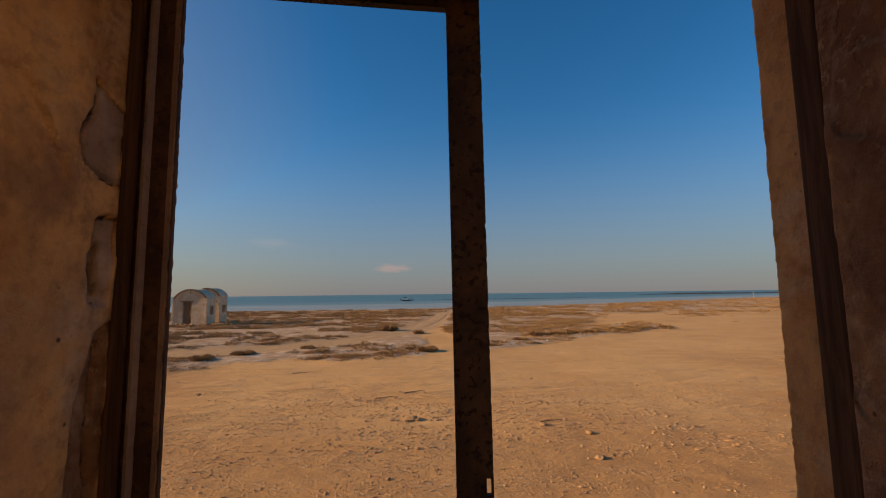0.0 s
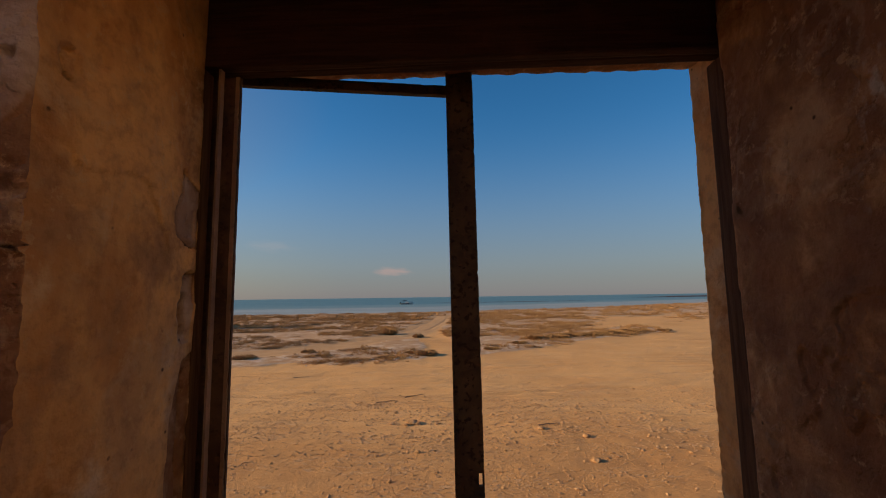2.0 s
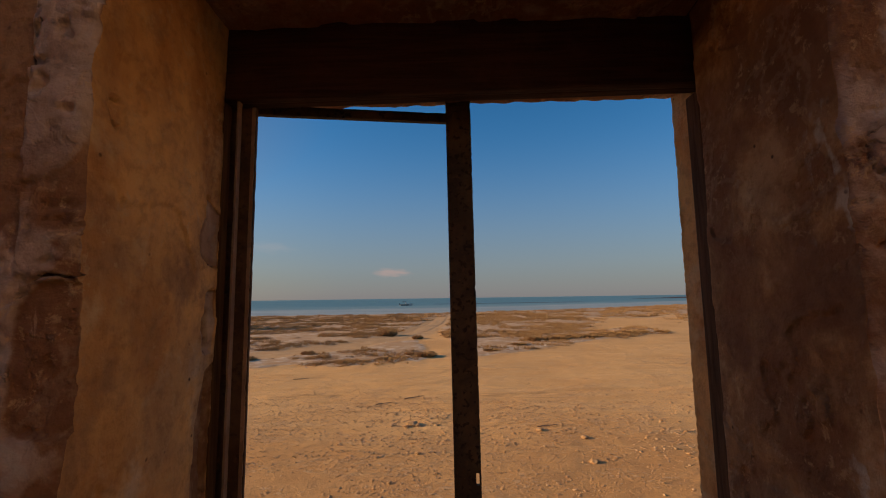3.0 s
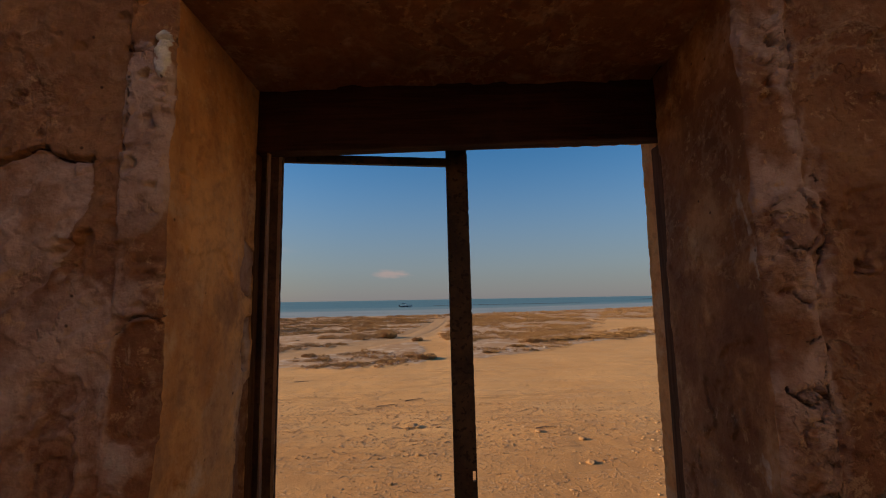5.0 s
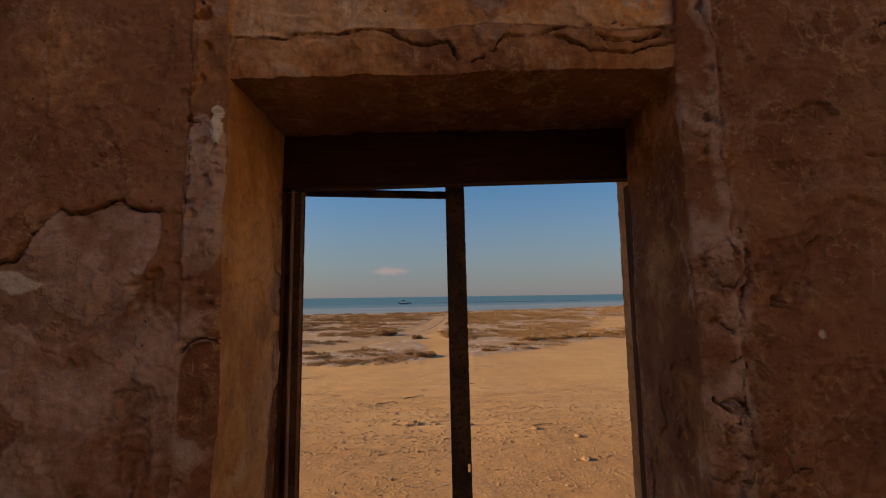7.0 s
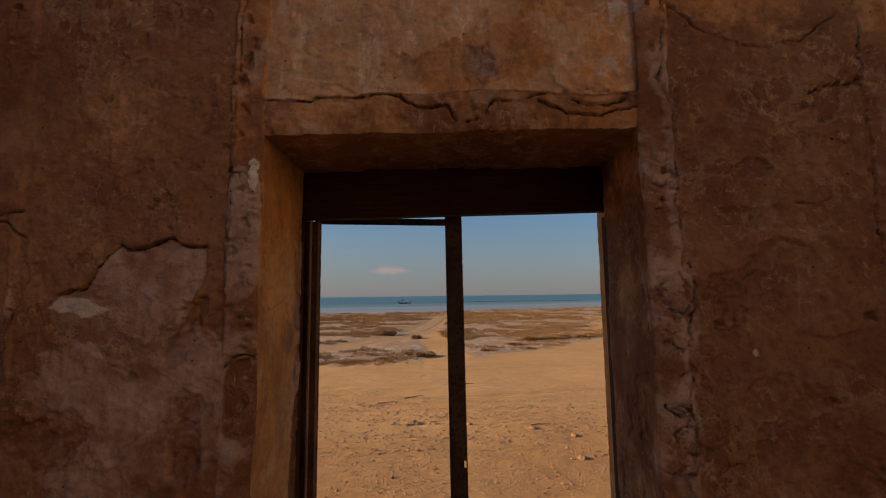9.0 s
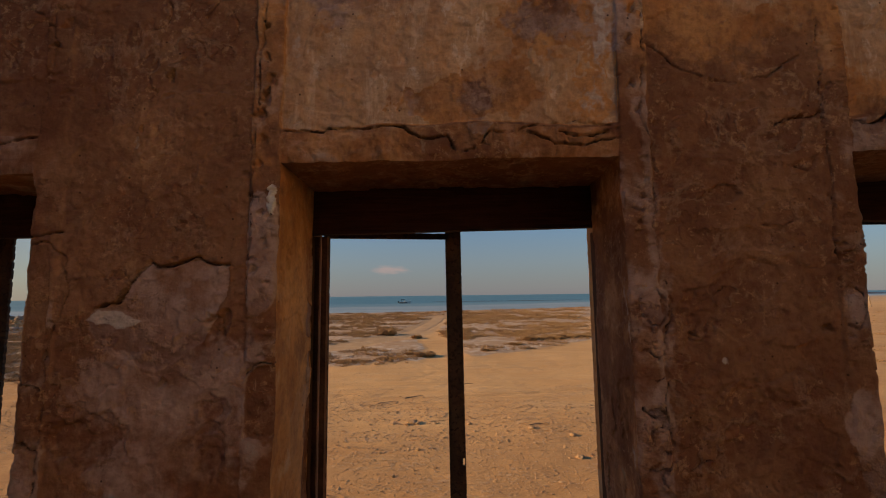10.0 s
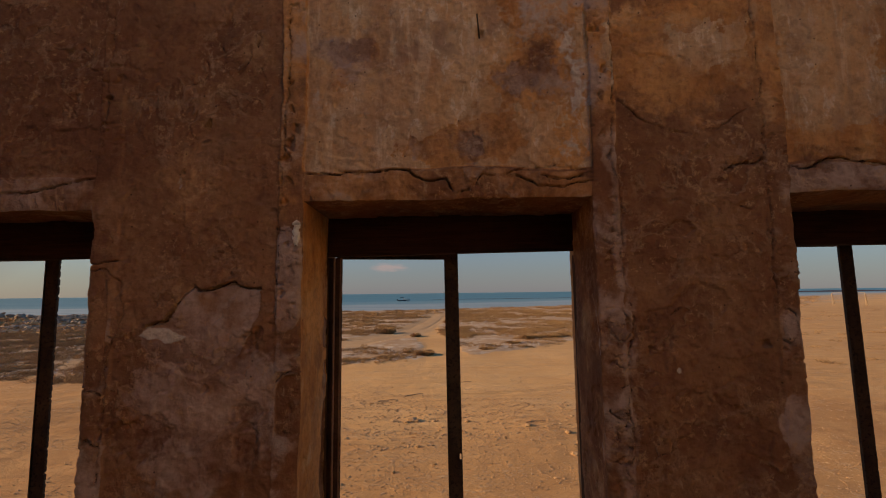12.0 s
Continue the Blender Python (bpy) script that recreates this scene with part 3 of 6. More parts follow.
CRACKS = [  # width, depth, lip, points
    (0.0085, 0.030, 0.007, [(-0.893, 2.87), (-0.84, 2.88), (-0.806, 2.933), (-0.779, 2.966), (-0.751, 2.991), (-0.729, 2.98), (-0.687, 2.986), (-0.654, 2.996), (-0.616, 2.999), (-0.595, 2.99), (-0.536, 2.979)]),
    (0.007, 0.030, 0.010, [(-0.40, 3.353), (-0.286, 3.349), (-0.153, 3.353), (-0.087, 3.362), (-0.045, 3.332), (0.007, 3.322), (0.054, 3.321), (0.077, 3.290), (0.128, 3.287)]),
    (0.005, 0.018, 0.006, [(0.147, 3.30), (0.166, 3.338), (0.222, 3.332), (0.317, 3.36), (0.41, 3.365), (0.503, 3.352)]),
    (0.006, 0.020, 0.006, [(0.278, 3.332), (0.352, 3.297), (0.445, 3.30), (0.519, 3.308)]), (0.006, 0.016, 0.004, [(0.36, 3.335), (0.43, 3.322), (0.50, 3.335)]),
    (0.004, 0.014, 0.003, [(0.605, 3.593), (0.67, 3.537), (0.705, 3.501), (0.77, 3.482), (0.851, 3.466), (0.935, 3.482), (0.988, 3.516), (1.032, 3.542)]),
    (0.006, 0.022, 0.003, [(0.937, 3.338), (0.972, 3.359), (1.045, 3.362), (1.067, 3.378)]),
    (0.005, 0.016, 0.003, [(0.986, 3.22), (1.009, 3.21), (1.03, 3.222), (1.04, 3.241)]),
    (0.008, 0.030, 0.008, [(-2.0, 3.31), (-1.6, 3.32), (-1.403, 3.304), (-1.272, 3.315), (-1.181, 3.338), (-1.097, 3.35)]),
    (0.008, 0.034, 0.008, [(1.155, 3.352), (1.207, 3.34), (1.281, 3.376), (1.369, 3.365), (1.452, 3.351), (1.7, 3.36), (2.0, 3.35)]),
    (0.005, 0.016, 0.002, [(-0.485, 2.86), (-0.480, 3.1), (-0.476, 3.37), (-0.462, 3.75), (-0.455, 4.1), (-0.45, 4.35)]),
    (0.005, 0.014, 0.002, [(0.582, 3.398), (0.600, 3.55), (0.603, 3.73), (0.60, 4.1), (0.60, 4.35)]),
    (0.0045, 0.013, 0.003, [(0.582, 3.398), (0.608, 3.302), (0.614, 3.234), (0.605, 3.076), (0.621, 2.962), (0.637, 2.85), (0.616, 2.791), (0.616, 2.676), (0.598, 2.599), (0.608, 2.55), (0.605, 2.468), (0.580, 2.434), (0.604, 2.394), (0.60, 2.2)], 0.45),
    (0.005, 0.012, 0.002, [(0.624, 2.924), (0.634, 2.945), (0.636, 2.965)]), (0.005, 0.014, 0.002, [(0.55, 2.592), (0.582, 2.597), (0.606, 2.578), (0.590, 2.55), (0.568, 2.545), (0.563, 2.516)]),
    (0.005, 0.014, 0.002, [(0.566, 2.458), (0.580, 2.450), (0.594, 2.456)]), (0.004, 0.010, 0.002, [(0.643, 2.447), (0.679, 2.464), (0.715, 2.477)]),
    (0.006, 0.018, 0.003, [(-1.083, 3.046), (-1.037, 3.054), (-0.994, 3.011), (-0.966, 2.935), (-0.988, 2.853), (-1.023, 2.78), (-1.02, 2.708), (-1.015, 2.606), (-1.03, 2.40)]),
    (0.006, 0.022, 0.002, [(-1.09, 3.06), (-1.05, 3.075), (-1.005, 3.08)]),
    (0.006, 0.020, 0.002, [(-1.09, 2.68), (-1.05, 2.665), (-1.03, 2.66)]),
    (0.006, 0.022, 0.002, [(-1.085, 2.53), (-1.05, 2.505), (-1.02, 2.50)]),
    (0.005, 0.018, 0.002, [(-1.085, 3.37), (-1.07, 3.6), (-1.06, 3.8), (-1.05, 4.35)]),
    (0.005, 0.014, 0.002, [(1.075, 2.9), (1.075, 3.3), (1.08, 3.6), (1.07, 4.0), (1.06, 4.35)]),
    (0.005, 0.020, 0.003, [(1.085, 2.99), (1.12, 3.005), (1.145, 3.02)]),
    (0.006, 0.018, 0.004, [(1.09, 2.90), (1.125, 2.88), (1.135, 2.83), (1.11, 2.79), (1.08, 2.80)]),
    (0.004, 0.012, 0.002, [(0.555, 2.885), (0.595, 2.905), (0.628, 2.86), (0.60, 2.80), (0.56, 2.815), (0.548, 2.85), (0.555, 2.885)]),
    (0.006, 0.018, 0.002, [(0.545, 2.745), (0.58, 2.725), (0.61, 2.735)]),
    (0.006, 0.018, 0.002, [(0.54, 2.60), (0.575, 2.575), (0.60, 2.59)]),
    (0.006, 0.010, 0.003, [(-0.70, 3.80), (-0.675, 3.77), (-0.69, 3.73)]), (0.006, 0.010, 0.003, [(-0.555, 3.72), (-0.535, 3.68), (-0.55, 3.62)]),
    (0.006, 0.010, 0.003, [(-0.64, 3.60), (-0.62, 3.57), (-0.60, 3.585)]), (0.005, 0.010, 0.003, [(-0.79, 3.52), (-0.765, 3.475), (-0.78, 3.45)]),
    (0.006, 0.010, 0.003, [(-0.58, 3.85), (-0.56, 3.82), (-0.575, 3.79)]), (0.005, 0.012, 0.003, [(-1.18, 3.80), (-1.15, 3.77), (-1.16, 3.74), (-1.12, 3.72)]),
    (0.006, 0.010, 0.003, [(-0.80, 3.66), (-0.755, 3.675), (-0.735, 3.71), (-0.745, 3.75)]),
    (0.006, 0.011, 0.003, [(-0.63, 3.70), (-0.60, 3.74), (-0.585, 3.79)]),
    (0.004, 0.010, 0.003, [(-0.90, 3.80), (-0.88, 3.755), (-0.90, 3.72)]),
    (0.004, 0.010, 0.003, [(-0.58, 3.60), (-0.545, 3.64), (-0.50, 3.655)]),
    (0.005, 0.009, 0.003, [(0.691, 2.886), (0.688, 2.842), (0.696, 2.805), (0.675, 2.776), (0.689, 2.763), (0.712, 2.776), (0.729, 2.812), (0.75, 2.87), (0.772, 2.905)]),
    (0.004, 0.006, 0.010, [(0.752, 2.65), (0.788, 2.664), (0.829, 2.639), (0.874, 2.66), (0.935, 2.695), (0.982, 2.673)]),
    (0.005, 0.016, 0.002, [(-0.487, 3.175), (-0.455, 3.17), (-0.41, 3.185)]),
    (0.004, 0.009, 0.002, [(0.362, 3.714), (0.396, 3.733), (0.415, 3.748)]), (0.003, 0.006, 0.002, [(0.342, 3.549), (0.354, 3.51), (0.348, 3.47), (0.367, 3.46), (0.431, 3.547)]),
    (0.003, 0.007, 0.002, [(0.30, 3.72), (0.345, 3.76), (0.40, 3.765)]), (0.003, 0.006, 0.002, [(0.16, 3.55), (0.17, 3.50), (0.165, 3.45)]),
    (0.003, 0.006, 0.002, [(0.305, 3.599), (0.32, 3.481), (0.326, 3.374), (0.376, 3.46)]), (0.003, 0.006, 0.002, [(-0.31, 3.52), (-0.295, 3.535), (-0.285, 3.54)]),
    (0.004, 0.010, 0.002, [(0.53, 2.46), (0.57, 2.44), (0.60, 2.45)]), (0.004, 0.010, 0.002, [(0.545, 3.03), (0.575, 3.05), (0.60, 3.045)]), (0.004, 0.010, 0.002, [(0.55, 2.95), (0.58, 2.965), (0.62, 2.95)]),
    (0.004, 0.012, 0.002, [(0.55, 2.68), (0.58, 2.665), (0.605, 2.675)]), (0.004, 0.012, 0.002, [(0.56, 2.53), (0.59, 2.52), (0.60, 2.49)]), (0.004, 0.011, 0.002, [(0.545, 3.12), (0.57, 3.105), (0.585, 3.12)]),
    (0.004, 0.010, 0.002, [(0.86, 3.07), (0.93, 3.06), (0.97, 3.075)]),
    (0.008, 0.026, 0.005, [(-0.48, 2.69), (-0.465, 2.715), (-0.44, 2.725), (-0.405, 2.725)]),
]
HOLES = [  # x, z, radius, depth
    (-0.541, 2.843, 0.012, 0.02), (-0.567, 2.823, 0.016, 0.02), (-0.55, 2.80, 0.010, 0.015), (-0.70, 2.673, 0.008, 0.02),
    (-0.726, 3.522, 0.009, 0.03), (-0.80, 3.36, 0.006, 0.02), (-1.22, 3.79, 0.010, 0.015), (-0.450, 3.445, 0.016, 0.03),
    (-0.455, 3.66, 0.007, 0.02), (-0.452, 3.12, 0.006, 0.015), (-0.44, 3.04, 0.009, 0.012), (-0.465, 2.97, 0.006, 0.012), (-0.43, 2.93, 0.006, 0.012), (-0.455, 3.33, 0.012, 0.018), (-0.46, 3.26, 0.009, 0.015), (-0.437, 3.50, 0.011, 0.018), (-0.45, 3.57, 0.010, 0.016), (-0.462, 3.40, 0.014, 0.02), (0.565, 3.47, 0.010, 0.016), (0.575, 3.39, 0.008, 0.014), (0.56, 3.60, 0.009, 0.016), (0.572, 3.68, 0.011, 0.016), (0.55, 3.82, 0.010, 0.016), (0.58, 3.15, 0.007, 0.012), (0.57, 3.08, 0.009, 0.012), (-0.437, 2.61, 0.007, 0.012), (-1.065, 3.62, 0.009, 0.02), (1.03, 2.79, 0.012, 0.02), (0.68, 2.78, 0.010, 0.015), (0.177, 3.818, 0.010, 0.02),
]
FLAKES = [  # centre, radii, depth, then how far ochre, grey, white or bare
    (-0.70, 2.56, 0.26, 0.30, 0.002, 0.0, 0.62, 0.0, 0.0),
    (-0.577, 2.587, 0.050, 0.050, 0.006, 0.0, 0.2, 0.0, 0.5),
    (-0.573, 2.496, 0.040, 0.060, 0.007, 0.0, 0.0, 0.0, 0.7), (-0.458, 2.510, 0.024, 0.030, -0.002, 0.0, 0.4, 0.42, 0.0),
    (-0.422, 3.165, 0.012, 0.048, -0.006, 0.0, 0.0, 1.0, 0.0),
    (-0.812, 3.324, 0.011, 0.018, 0.002, 0.0, 0.2, 0.5, 0.0), (0.978, 3.434, 0.011, 0.020, -0.002, 0.0, 0.3, 0.35, 0.0),
    (0.76, 2.715, 0.007, 0.012, 0.002, 0.0, 0.0, 0.6, 0.0), (1.085, 2.558, 0.030, 0.075, 0.002, 0.0, 0.45, 0.16, 0.0),
    (0.701, 2.812, 0.050, 0.085, 0.004, 0.1, 0.0, 0.0, 0.5), 
    (-0.88, 2.52, 0.10, 0.09, 0.007, 0.0, 0.0, 0.0, 0.7), (0.86, 2.50, 0.16, 0.14, 0.006, 0.0, 0.0, 0.0, 0.55),
    
    (-0.37, 3.60, 0.020, 0.050, -0.001, 0.0, 0.2, 0.5, 0.0),
    (-0.27, 3.78, 0.10, 0.05, 0.002, -0.2, 0.5, 0.0, 0.0), (0.05, 3.43, 0.13, 0.06, 0.003, -0.3, 0.3, 0.0, 0.3),
    (0.14, 3.35, 0.035, 0.030, -0.004, 0.2, 0.3, 0.35, 0.0), (0.80, 3.70, 0.24, 0.18, -0.002, 0.45, 0.0, 0.0, 0.0),
    (1.30, 3.62, 0.20, 0.22, -0.002, 0.3, 0.0, 0.10, 0.0), (-0.70, 3.30, 0.22, 0.16, -0.001, 0.35, 0.0, 0.0, 0.0),
]


PATCHES = [  # squarish losses and repairs: centre, half sizes, depth, then ochre, grey, white or bare
    (-0.447, 3.015, 0.042, 0.160, -0.004, 0.0, 0.55, 0.14, -0.5),
    (0.590, 2.853, 0.036, 0.050, -0.003, 0.0, 0.3, 0.0, 0.0), (-1.055, 2.86, 0.032, 0.18, 0.004, 0.0, -0.3, 0.0, 0.2),
    (1.115, 2.835, 0.024, 0.045, -0.003, 0.0, 0.2, 0.0, 0.0),
]


SHAPES = [  # outline, depth, ochre, grey, white, bare, softness of the edge, wander
    ([(-0.92, 2.844), (-0.893, 2.87), (-0.84, 2.88), (-0.806, 2.933), (-0.779, 2.966), (-0.751, 2.991), (-0.729, 2.98), (-0.687, 2.986), (-0.616, 2.999), (-0.595, 2.99), (-0.536, 2.979), (-0.54, 2.90), (-0.60, 2.78), (-0.72, 2.70), (-0.88, 2.76)], 0.005, 0.0, 0.55, 0.0, -0.3, 0.004, 0.012),
    ([(-0.924, 2.84), (-0.893, 2.866), (-0.839, 2.866), (-0.756, 2.828), (-0.834, 2.815), (-0.886, 2.828)], -0.002, 0.0, 0.5, 0.72, -0.6, 0.005, 0.018),
    ([(-0.482, 2.67), (-0.470, 2.70), (-0.45, 2.713), (-0.39, 2.713), (-0.39, 2.53), (-0.476, 2.53)], 0.009, 0.0, -0.6, 0.0, 0.75, 0.003, 0.007),
    ([(-0.60, 2.62), (-0.55, 2.625), (-0.54, 2.59), (-0.565, 2.565), (-0.60, 2.58)], 0.006, 0.0, 0.0, 0.0, 0.6, 0.003, 0.012),
    ([(-0.60, 2.50), (-0.555, 2.51), (-0.54, 2.46), (-0.565, 2.43), (-0.60, 2.45)], 0.006, 0.0, 0.0, 0.0, 0.6, 0.003, 0.012),
    ([(-0.99, 2.56), (-0.92, 2.58), (-0.89, 2.54), (-0.90, 2.50), (-0.98, 2.48)], 0.005, 0.0, 0.0, 0.0, 0.7, 0.003, 0.016),
    ([(0.743, 3.150), (0.777, 3.179), (0.825, 3.174), (0.845, 3.150), (0.80, 3.125), (0.755, 3.130)], 0.009, 0.0, 0.0, 0.0, 0.6, 0.004, 0.010),
    ([(0.66, 2.90), (0.76, 2.915), (0.80, 2.98), (0.88, 2.99), (0.93, 2.92), (0.86, 2.84), (0.78, 2.84), (0.72, 2.79), (0.69, 2.80)], 0.004, -0.2, 0.0, 0.0, 0.45, 0.003, 0.03),
    ([(0.70, 3.04), (0.82, 3.06), (0.95, 3.05), (0.97, 3.00), (0.85, 3.01), (0.75, 2.99)], 0.004, 0.0, 0.0, 0.0, 0.5, 0.004, 0.03),
    ([(0.84, 2.65), (0.93, 2.68), (0.99, 2.66), (0.95, 2.61), (0.86, 2.62)], -0.005, 0.15, 0.15, 0.0, 0.0, 0.003, 0.02),
    ([(0.86, 2.767), (0.895, 2.80), (0.961, 2.81), (1.0, 2.77), (0.93, 2.74)], -0.004, 0.15, 0.0, 0.0, 0.0, 0.003, 0.02),
    ([(0.237, 3.99), (0.512, 3.99), (0.505, 3.40), (0.43, 3.39), (0.46, 3.55), (0.455, 3.69), (0.43, 3.78), (0.36, 3.79), (0.28, 3.83)], -0.001, -0.35, 0.45, 0.46, -0.5, 0.05, 0.12),
    ([(0.465, 3.80), (0.508, 3.80), (0.505, 3.46), (0.48, 3.36), (0.455, 3.40), (0.48, 3.55)], -0.001, 0.0, 0.2, 0.35, -0.5, 0.03, 0.10),
    ([(0.22, 3.651), (0.28, 3.72), (0.377, 3.77), (0.44, 3.73), (0.43, 3.66), (0.40, 3.59), (0.30, 3.60)], 0.002, -0.55, 0.70, -0.3, 0.2, 0.045, 0.08),
    ([(-0.30, 3.82), (-0.10, 3.84), (0.06, 3.79), (0.02, 3.72), (-0.15, 3.70), (-0.30, 3.60), (-0.36, 3.70)], 0.001, -0.30, 0.40, 0.0, 0.15, 0.06, 0.11),
    ([(0.12, 3.53), (0.26, 3.54), (0.30, 3.44), (0.18, 3.40), (0.10, 3.44)], 0.002, -0.4, 0.25, 0.0, 0.3, 0.05, 0.09),
    ([(-0.02, 3.69), (0.06, 3.66), (0.05, 3.52), (0.0, 3.48), (-0.04, 3.58)], -0.001, 0.2, 0.0, 0.22, -0.3, 0.02, 0.06),
    ([(1.04, 2.58), (1.09, 2.585), (1.08, 2.50), (1.05, 2.49)], -0.002, 0.0, 0.35, 0.14, -0.2, 0.02, 0.06),
    ([(-0.40, 3.405), (-0.20, 3.40), (0.0, 3.395), (0.10, 3.37), (-0.03, 3.352), (-0.1, 3.372), (-0.40, 3.366)], 0.0, 0.1, 0.15, 0.22, -0.3, 0.015, 0.03),
]


def outline_depth(x, z, points, wander, seed):
    """Signed distance to a wandering outline, positive within it."""
    xs = x + wander * fbm(x, z, 1.3, 15, 4, seed, 0.65)
    zs = z + wander * fbm(x, z, 6.3, 15, 4, seed + 9, 0.65)
    within = np.full(x.shape, False)
    for (ax, az), (bx, bz) in zip(points, points[1:] + points[:1]):
        if az != bz:
            within ^= ((az > zs) != (bz > zs)) & (xs < (bx - ax) * (zs - az) / (bz - az) + ax)
    gap = line_gap(xs, zs, points + points[:1], 0.0)
    return np.where(within, gap, -gap)


def face(x, z):
    """Depth of the inner face behind y = 0, and its coats."""
    h = 0.007 * fbm(x, 0, z, 1.6, 3, 1) + 0.005 * fbm(x, 0, z, 7, 4, 5) + 0.0042 * fbm(x, 0, z, 36, 4, 8)
    layer = fbm(x, 0.7, z, 4.2, 5, 31)
    border = np.zeros_like(x)
    flat_x, x = x, x + 0.007 * fbm(x, 0.8, z, 6, 3, 33) + 0.004 * fbm(x, 0.9, z, 28, 3, 34)
    for a, b in OPENINGS:
        for lo, hi in ((a - 0.080, a), (b, b + 0.084)):
            border = np.maximum(border, smooth(lo - 0.004, lo + 0.004, x) * smooth(hi + 0.004, hi - 0.004, x))
    h = h + (1 - border) * (0.0036 * smooth(0.05, 0.070, layer) + 0.0028 * smooth(-0.16, -0.178, layer)) - 0.3 * border * h
    split = np.zeros_like(x)
    coat = np.zeros((*x.shape, 4))
    coat[..., 3] = 0.34 * (1 - border) * smooth(0.05, 0.085, layer)
    for i, (a, b) in enumerate(OPENINGS):
        for lo, hi in ((a - 0.078, a), (b, b + 0.082)):
            inside = smooth(lo - 0.004, lo + 0.004, x) * smooth(hi + 0.004, hi - 0.004, x)
            h = h - (0.0035 if i == 1 else 0.0012) * inside
            rough = smooth(0.10, 0.45, fbm(x, 0.2, z, 26, 3, 40 + i))
            worn = np.where(lo < a, smooth(3.18, 3.32, z), smooth(3.25, 3.05, z) * 0.8 + 0.35)
            h = h + 0.0014 * inside * rough * worn
            coat[..., 0] += 0.34 * inside * smooth(2.9, 3.3, z) * (i == 1)
            faded = 1.0 if i == 1 else smooth(3.55, 3.2, z) * (0.45 + 0.55 * smooth(-0.2, 0.3, fbm(x, 0.3, z, 7, 3, 48)))
            coat[..., 1] += (0.40 if i == 1 and lo >= a else 0.30 if i == 1 else 0.50) * inside * faded
        over = smooth(a - 0.002, a + 0.002, x) * smooth(b + 0.002, b - 0.002, x)
        top = 3.352 + 0.010 * vnoise(x * 9, 0, i)
        panel = over * smooth(top, top + 0.012, z)
        h = h + (0.006 + 0.003 * fbm(x, 0.4, z, 9, 3, 65 + i)) * panel
        coat[..., 0] += (0.05, 0.95, 0.36)[i] * panel
        # left panel: dimmer light there is put into a darker brown coat
        coat[..., 3] += (0.7, 0.0, 0.0)[i] * panel
        band = over * smooth(top + 0.004, top - 0.004, z)
        h = h - 0.004 * band + 0.004 * band * smooth(0.15, 0.4, fbm(x, 0.9, z, 18, 3, 60 + i))
        coat[..., 1] += (0.55, 0.34, 0.60)[i] * band
        coat[..., 0] += (0.0, 0.50, 0.25)[i] * band
    coat[..., 0] += 0.26 * smooth(3.35, 3.8, z) * smooth(-1.0, -0.6, x) * smooth(0.2, 0.0, x)
    coat[..., 0] += 0.55 * smooth(3.1, 3.9, z) * smooth(0.4, 0.9, x)
    x = flat_x
    for n, (cx, cz, rx, rz, deep, *tint) in enumerate(FLAKES):
        b = (np.abs(x - cx) < 1.9 * rx) & (np.abs(z - cz) < 1.9 * rz)
        s = spot(x[b], z[b], cx, cz, rx, rz, 70 + n, 0.4 if abs(deep) < 0.0025 else 0.1)
        h[b] += deep * s
        for c in range(4):
            coat[b, c] += tint[c] * s
    cluster = smooth(0.0, 0.3, fbm(x, 0.6, z, 8, 3, 141)) * border
    h = h + 0.007 * cluster * smooth(0.30, 0.42, fbm(x, 0.5, z * 1.6, 34, 3, 140))
    h = h + 0.006 * (1 - border) * (coat[..., 0] < 0.5) * smooth(0.52, 0.60, fbm(x, 0.5, z * 1.5, 26, 3, 142)) * smooth(0.15, 0.4, fbm(x, 0.6, z, 3, 3, 143))
    for n, (points, deep, *rest) in enumerate(SHAPES):
        tint, soft, wander = rest[:4], rest[4], rest[5]
        px, pz, m = [p[0] for p in points], [p[1] for p in points], 0.05 + wander
        b = (x > min(px) - m) & (x < max(px) + m) & (z > min(pz) - m) & (z < max(pz) + m)
        s = smooth(-soft, soft, outline_depth(x[b], z[b], points, wander, 170 + n))
        h[b] += deep * s
        for c in range(4):
            coat[b, c] += tint[c] * s
    for cx, cz, rx, rz, deep, *tint in PATCHES:
        wander = 0.10 * fbm(x, 1.7, z, 30, 4, 130, 0.6) + 0.10 * fbm(x, 2.7, z, 8, 2, 131)
        s = smooth(1.03, 0.97, (np.abs((x - cx) / rx) ** 4 + np.abs((z - cz) / rz) ** 4) ** 0.25 + wander)
        h = h + deep * s
        for c in range(4):
            coat[..., c] += tint[c] * s
    for cx, cz, r, deep in HOLES:
        b = (np.abs(x - cx) < 2.5 * r) & (np.abs(z - cz) < 2.5 * r)
        h[b] += deep * 0.8 * spot(x[b], z[b], cx, cz, r * (0.8 + 0.5 * (cz * 7 % 1)), r * (0.8 + 0.9 * (cz * 13 % 1)), int(cx * 991) % 97, 0.3, 1.2)
    for n, (width, deep, lip, points, *grey) in enumerate(CRACKS):
        px, pz = [p[0] for p in points], [p[1] for p in points]
        b = (x > min(px) - 0.05) & (x < max(px) + 0.05) & (z > min(pz) - 0.05) & (z < max(pz) + 0.05)
        u, v = x[b], z[b]
        gap = line_gap(u, v, points, seed=n)
        if deep > 0.008:
            near = np.clip(1.0 - gap / (0.006 + 0.5 * width), 0, 1) * (0.74 + 42 * width)
            split[b] = np.maximum(split[b], near)
        w = width * (0.26 + 0.62 * smooth(-0.30, 0.55, fbm(u, 0, v, 21, 4, n, 0.6)))
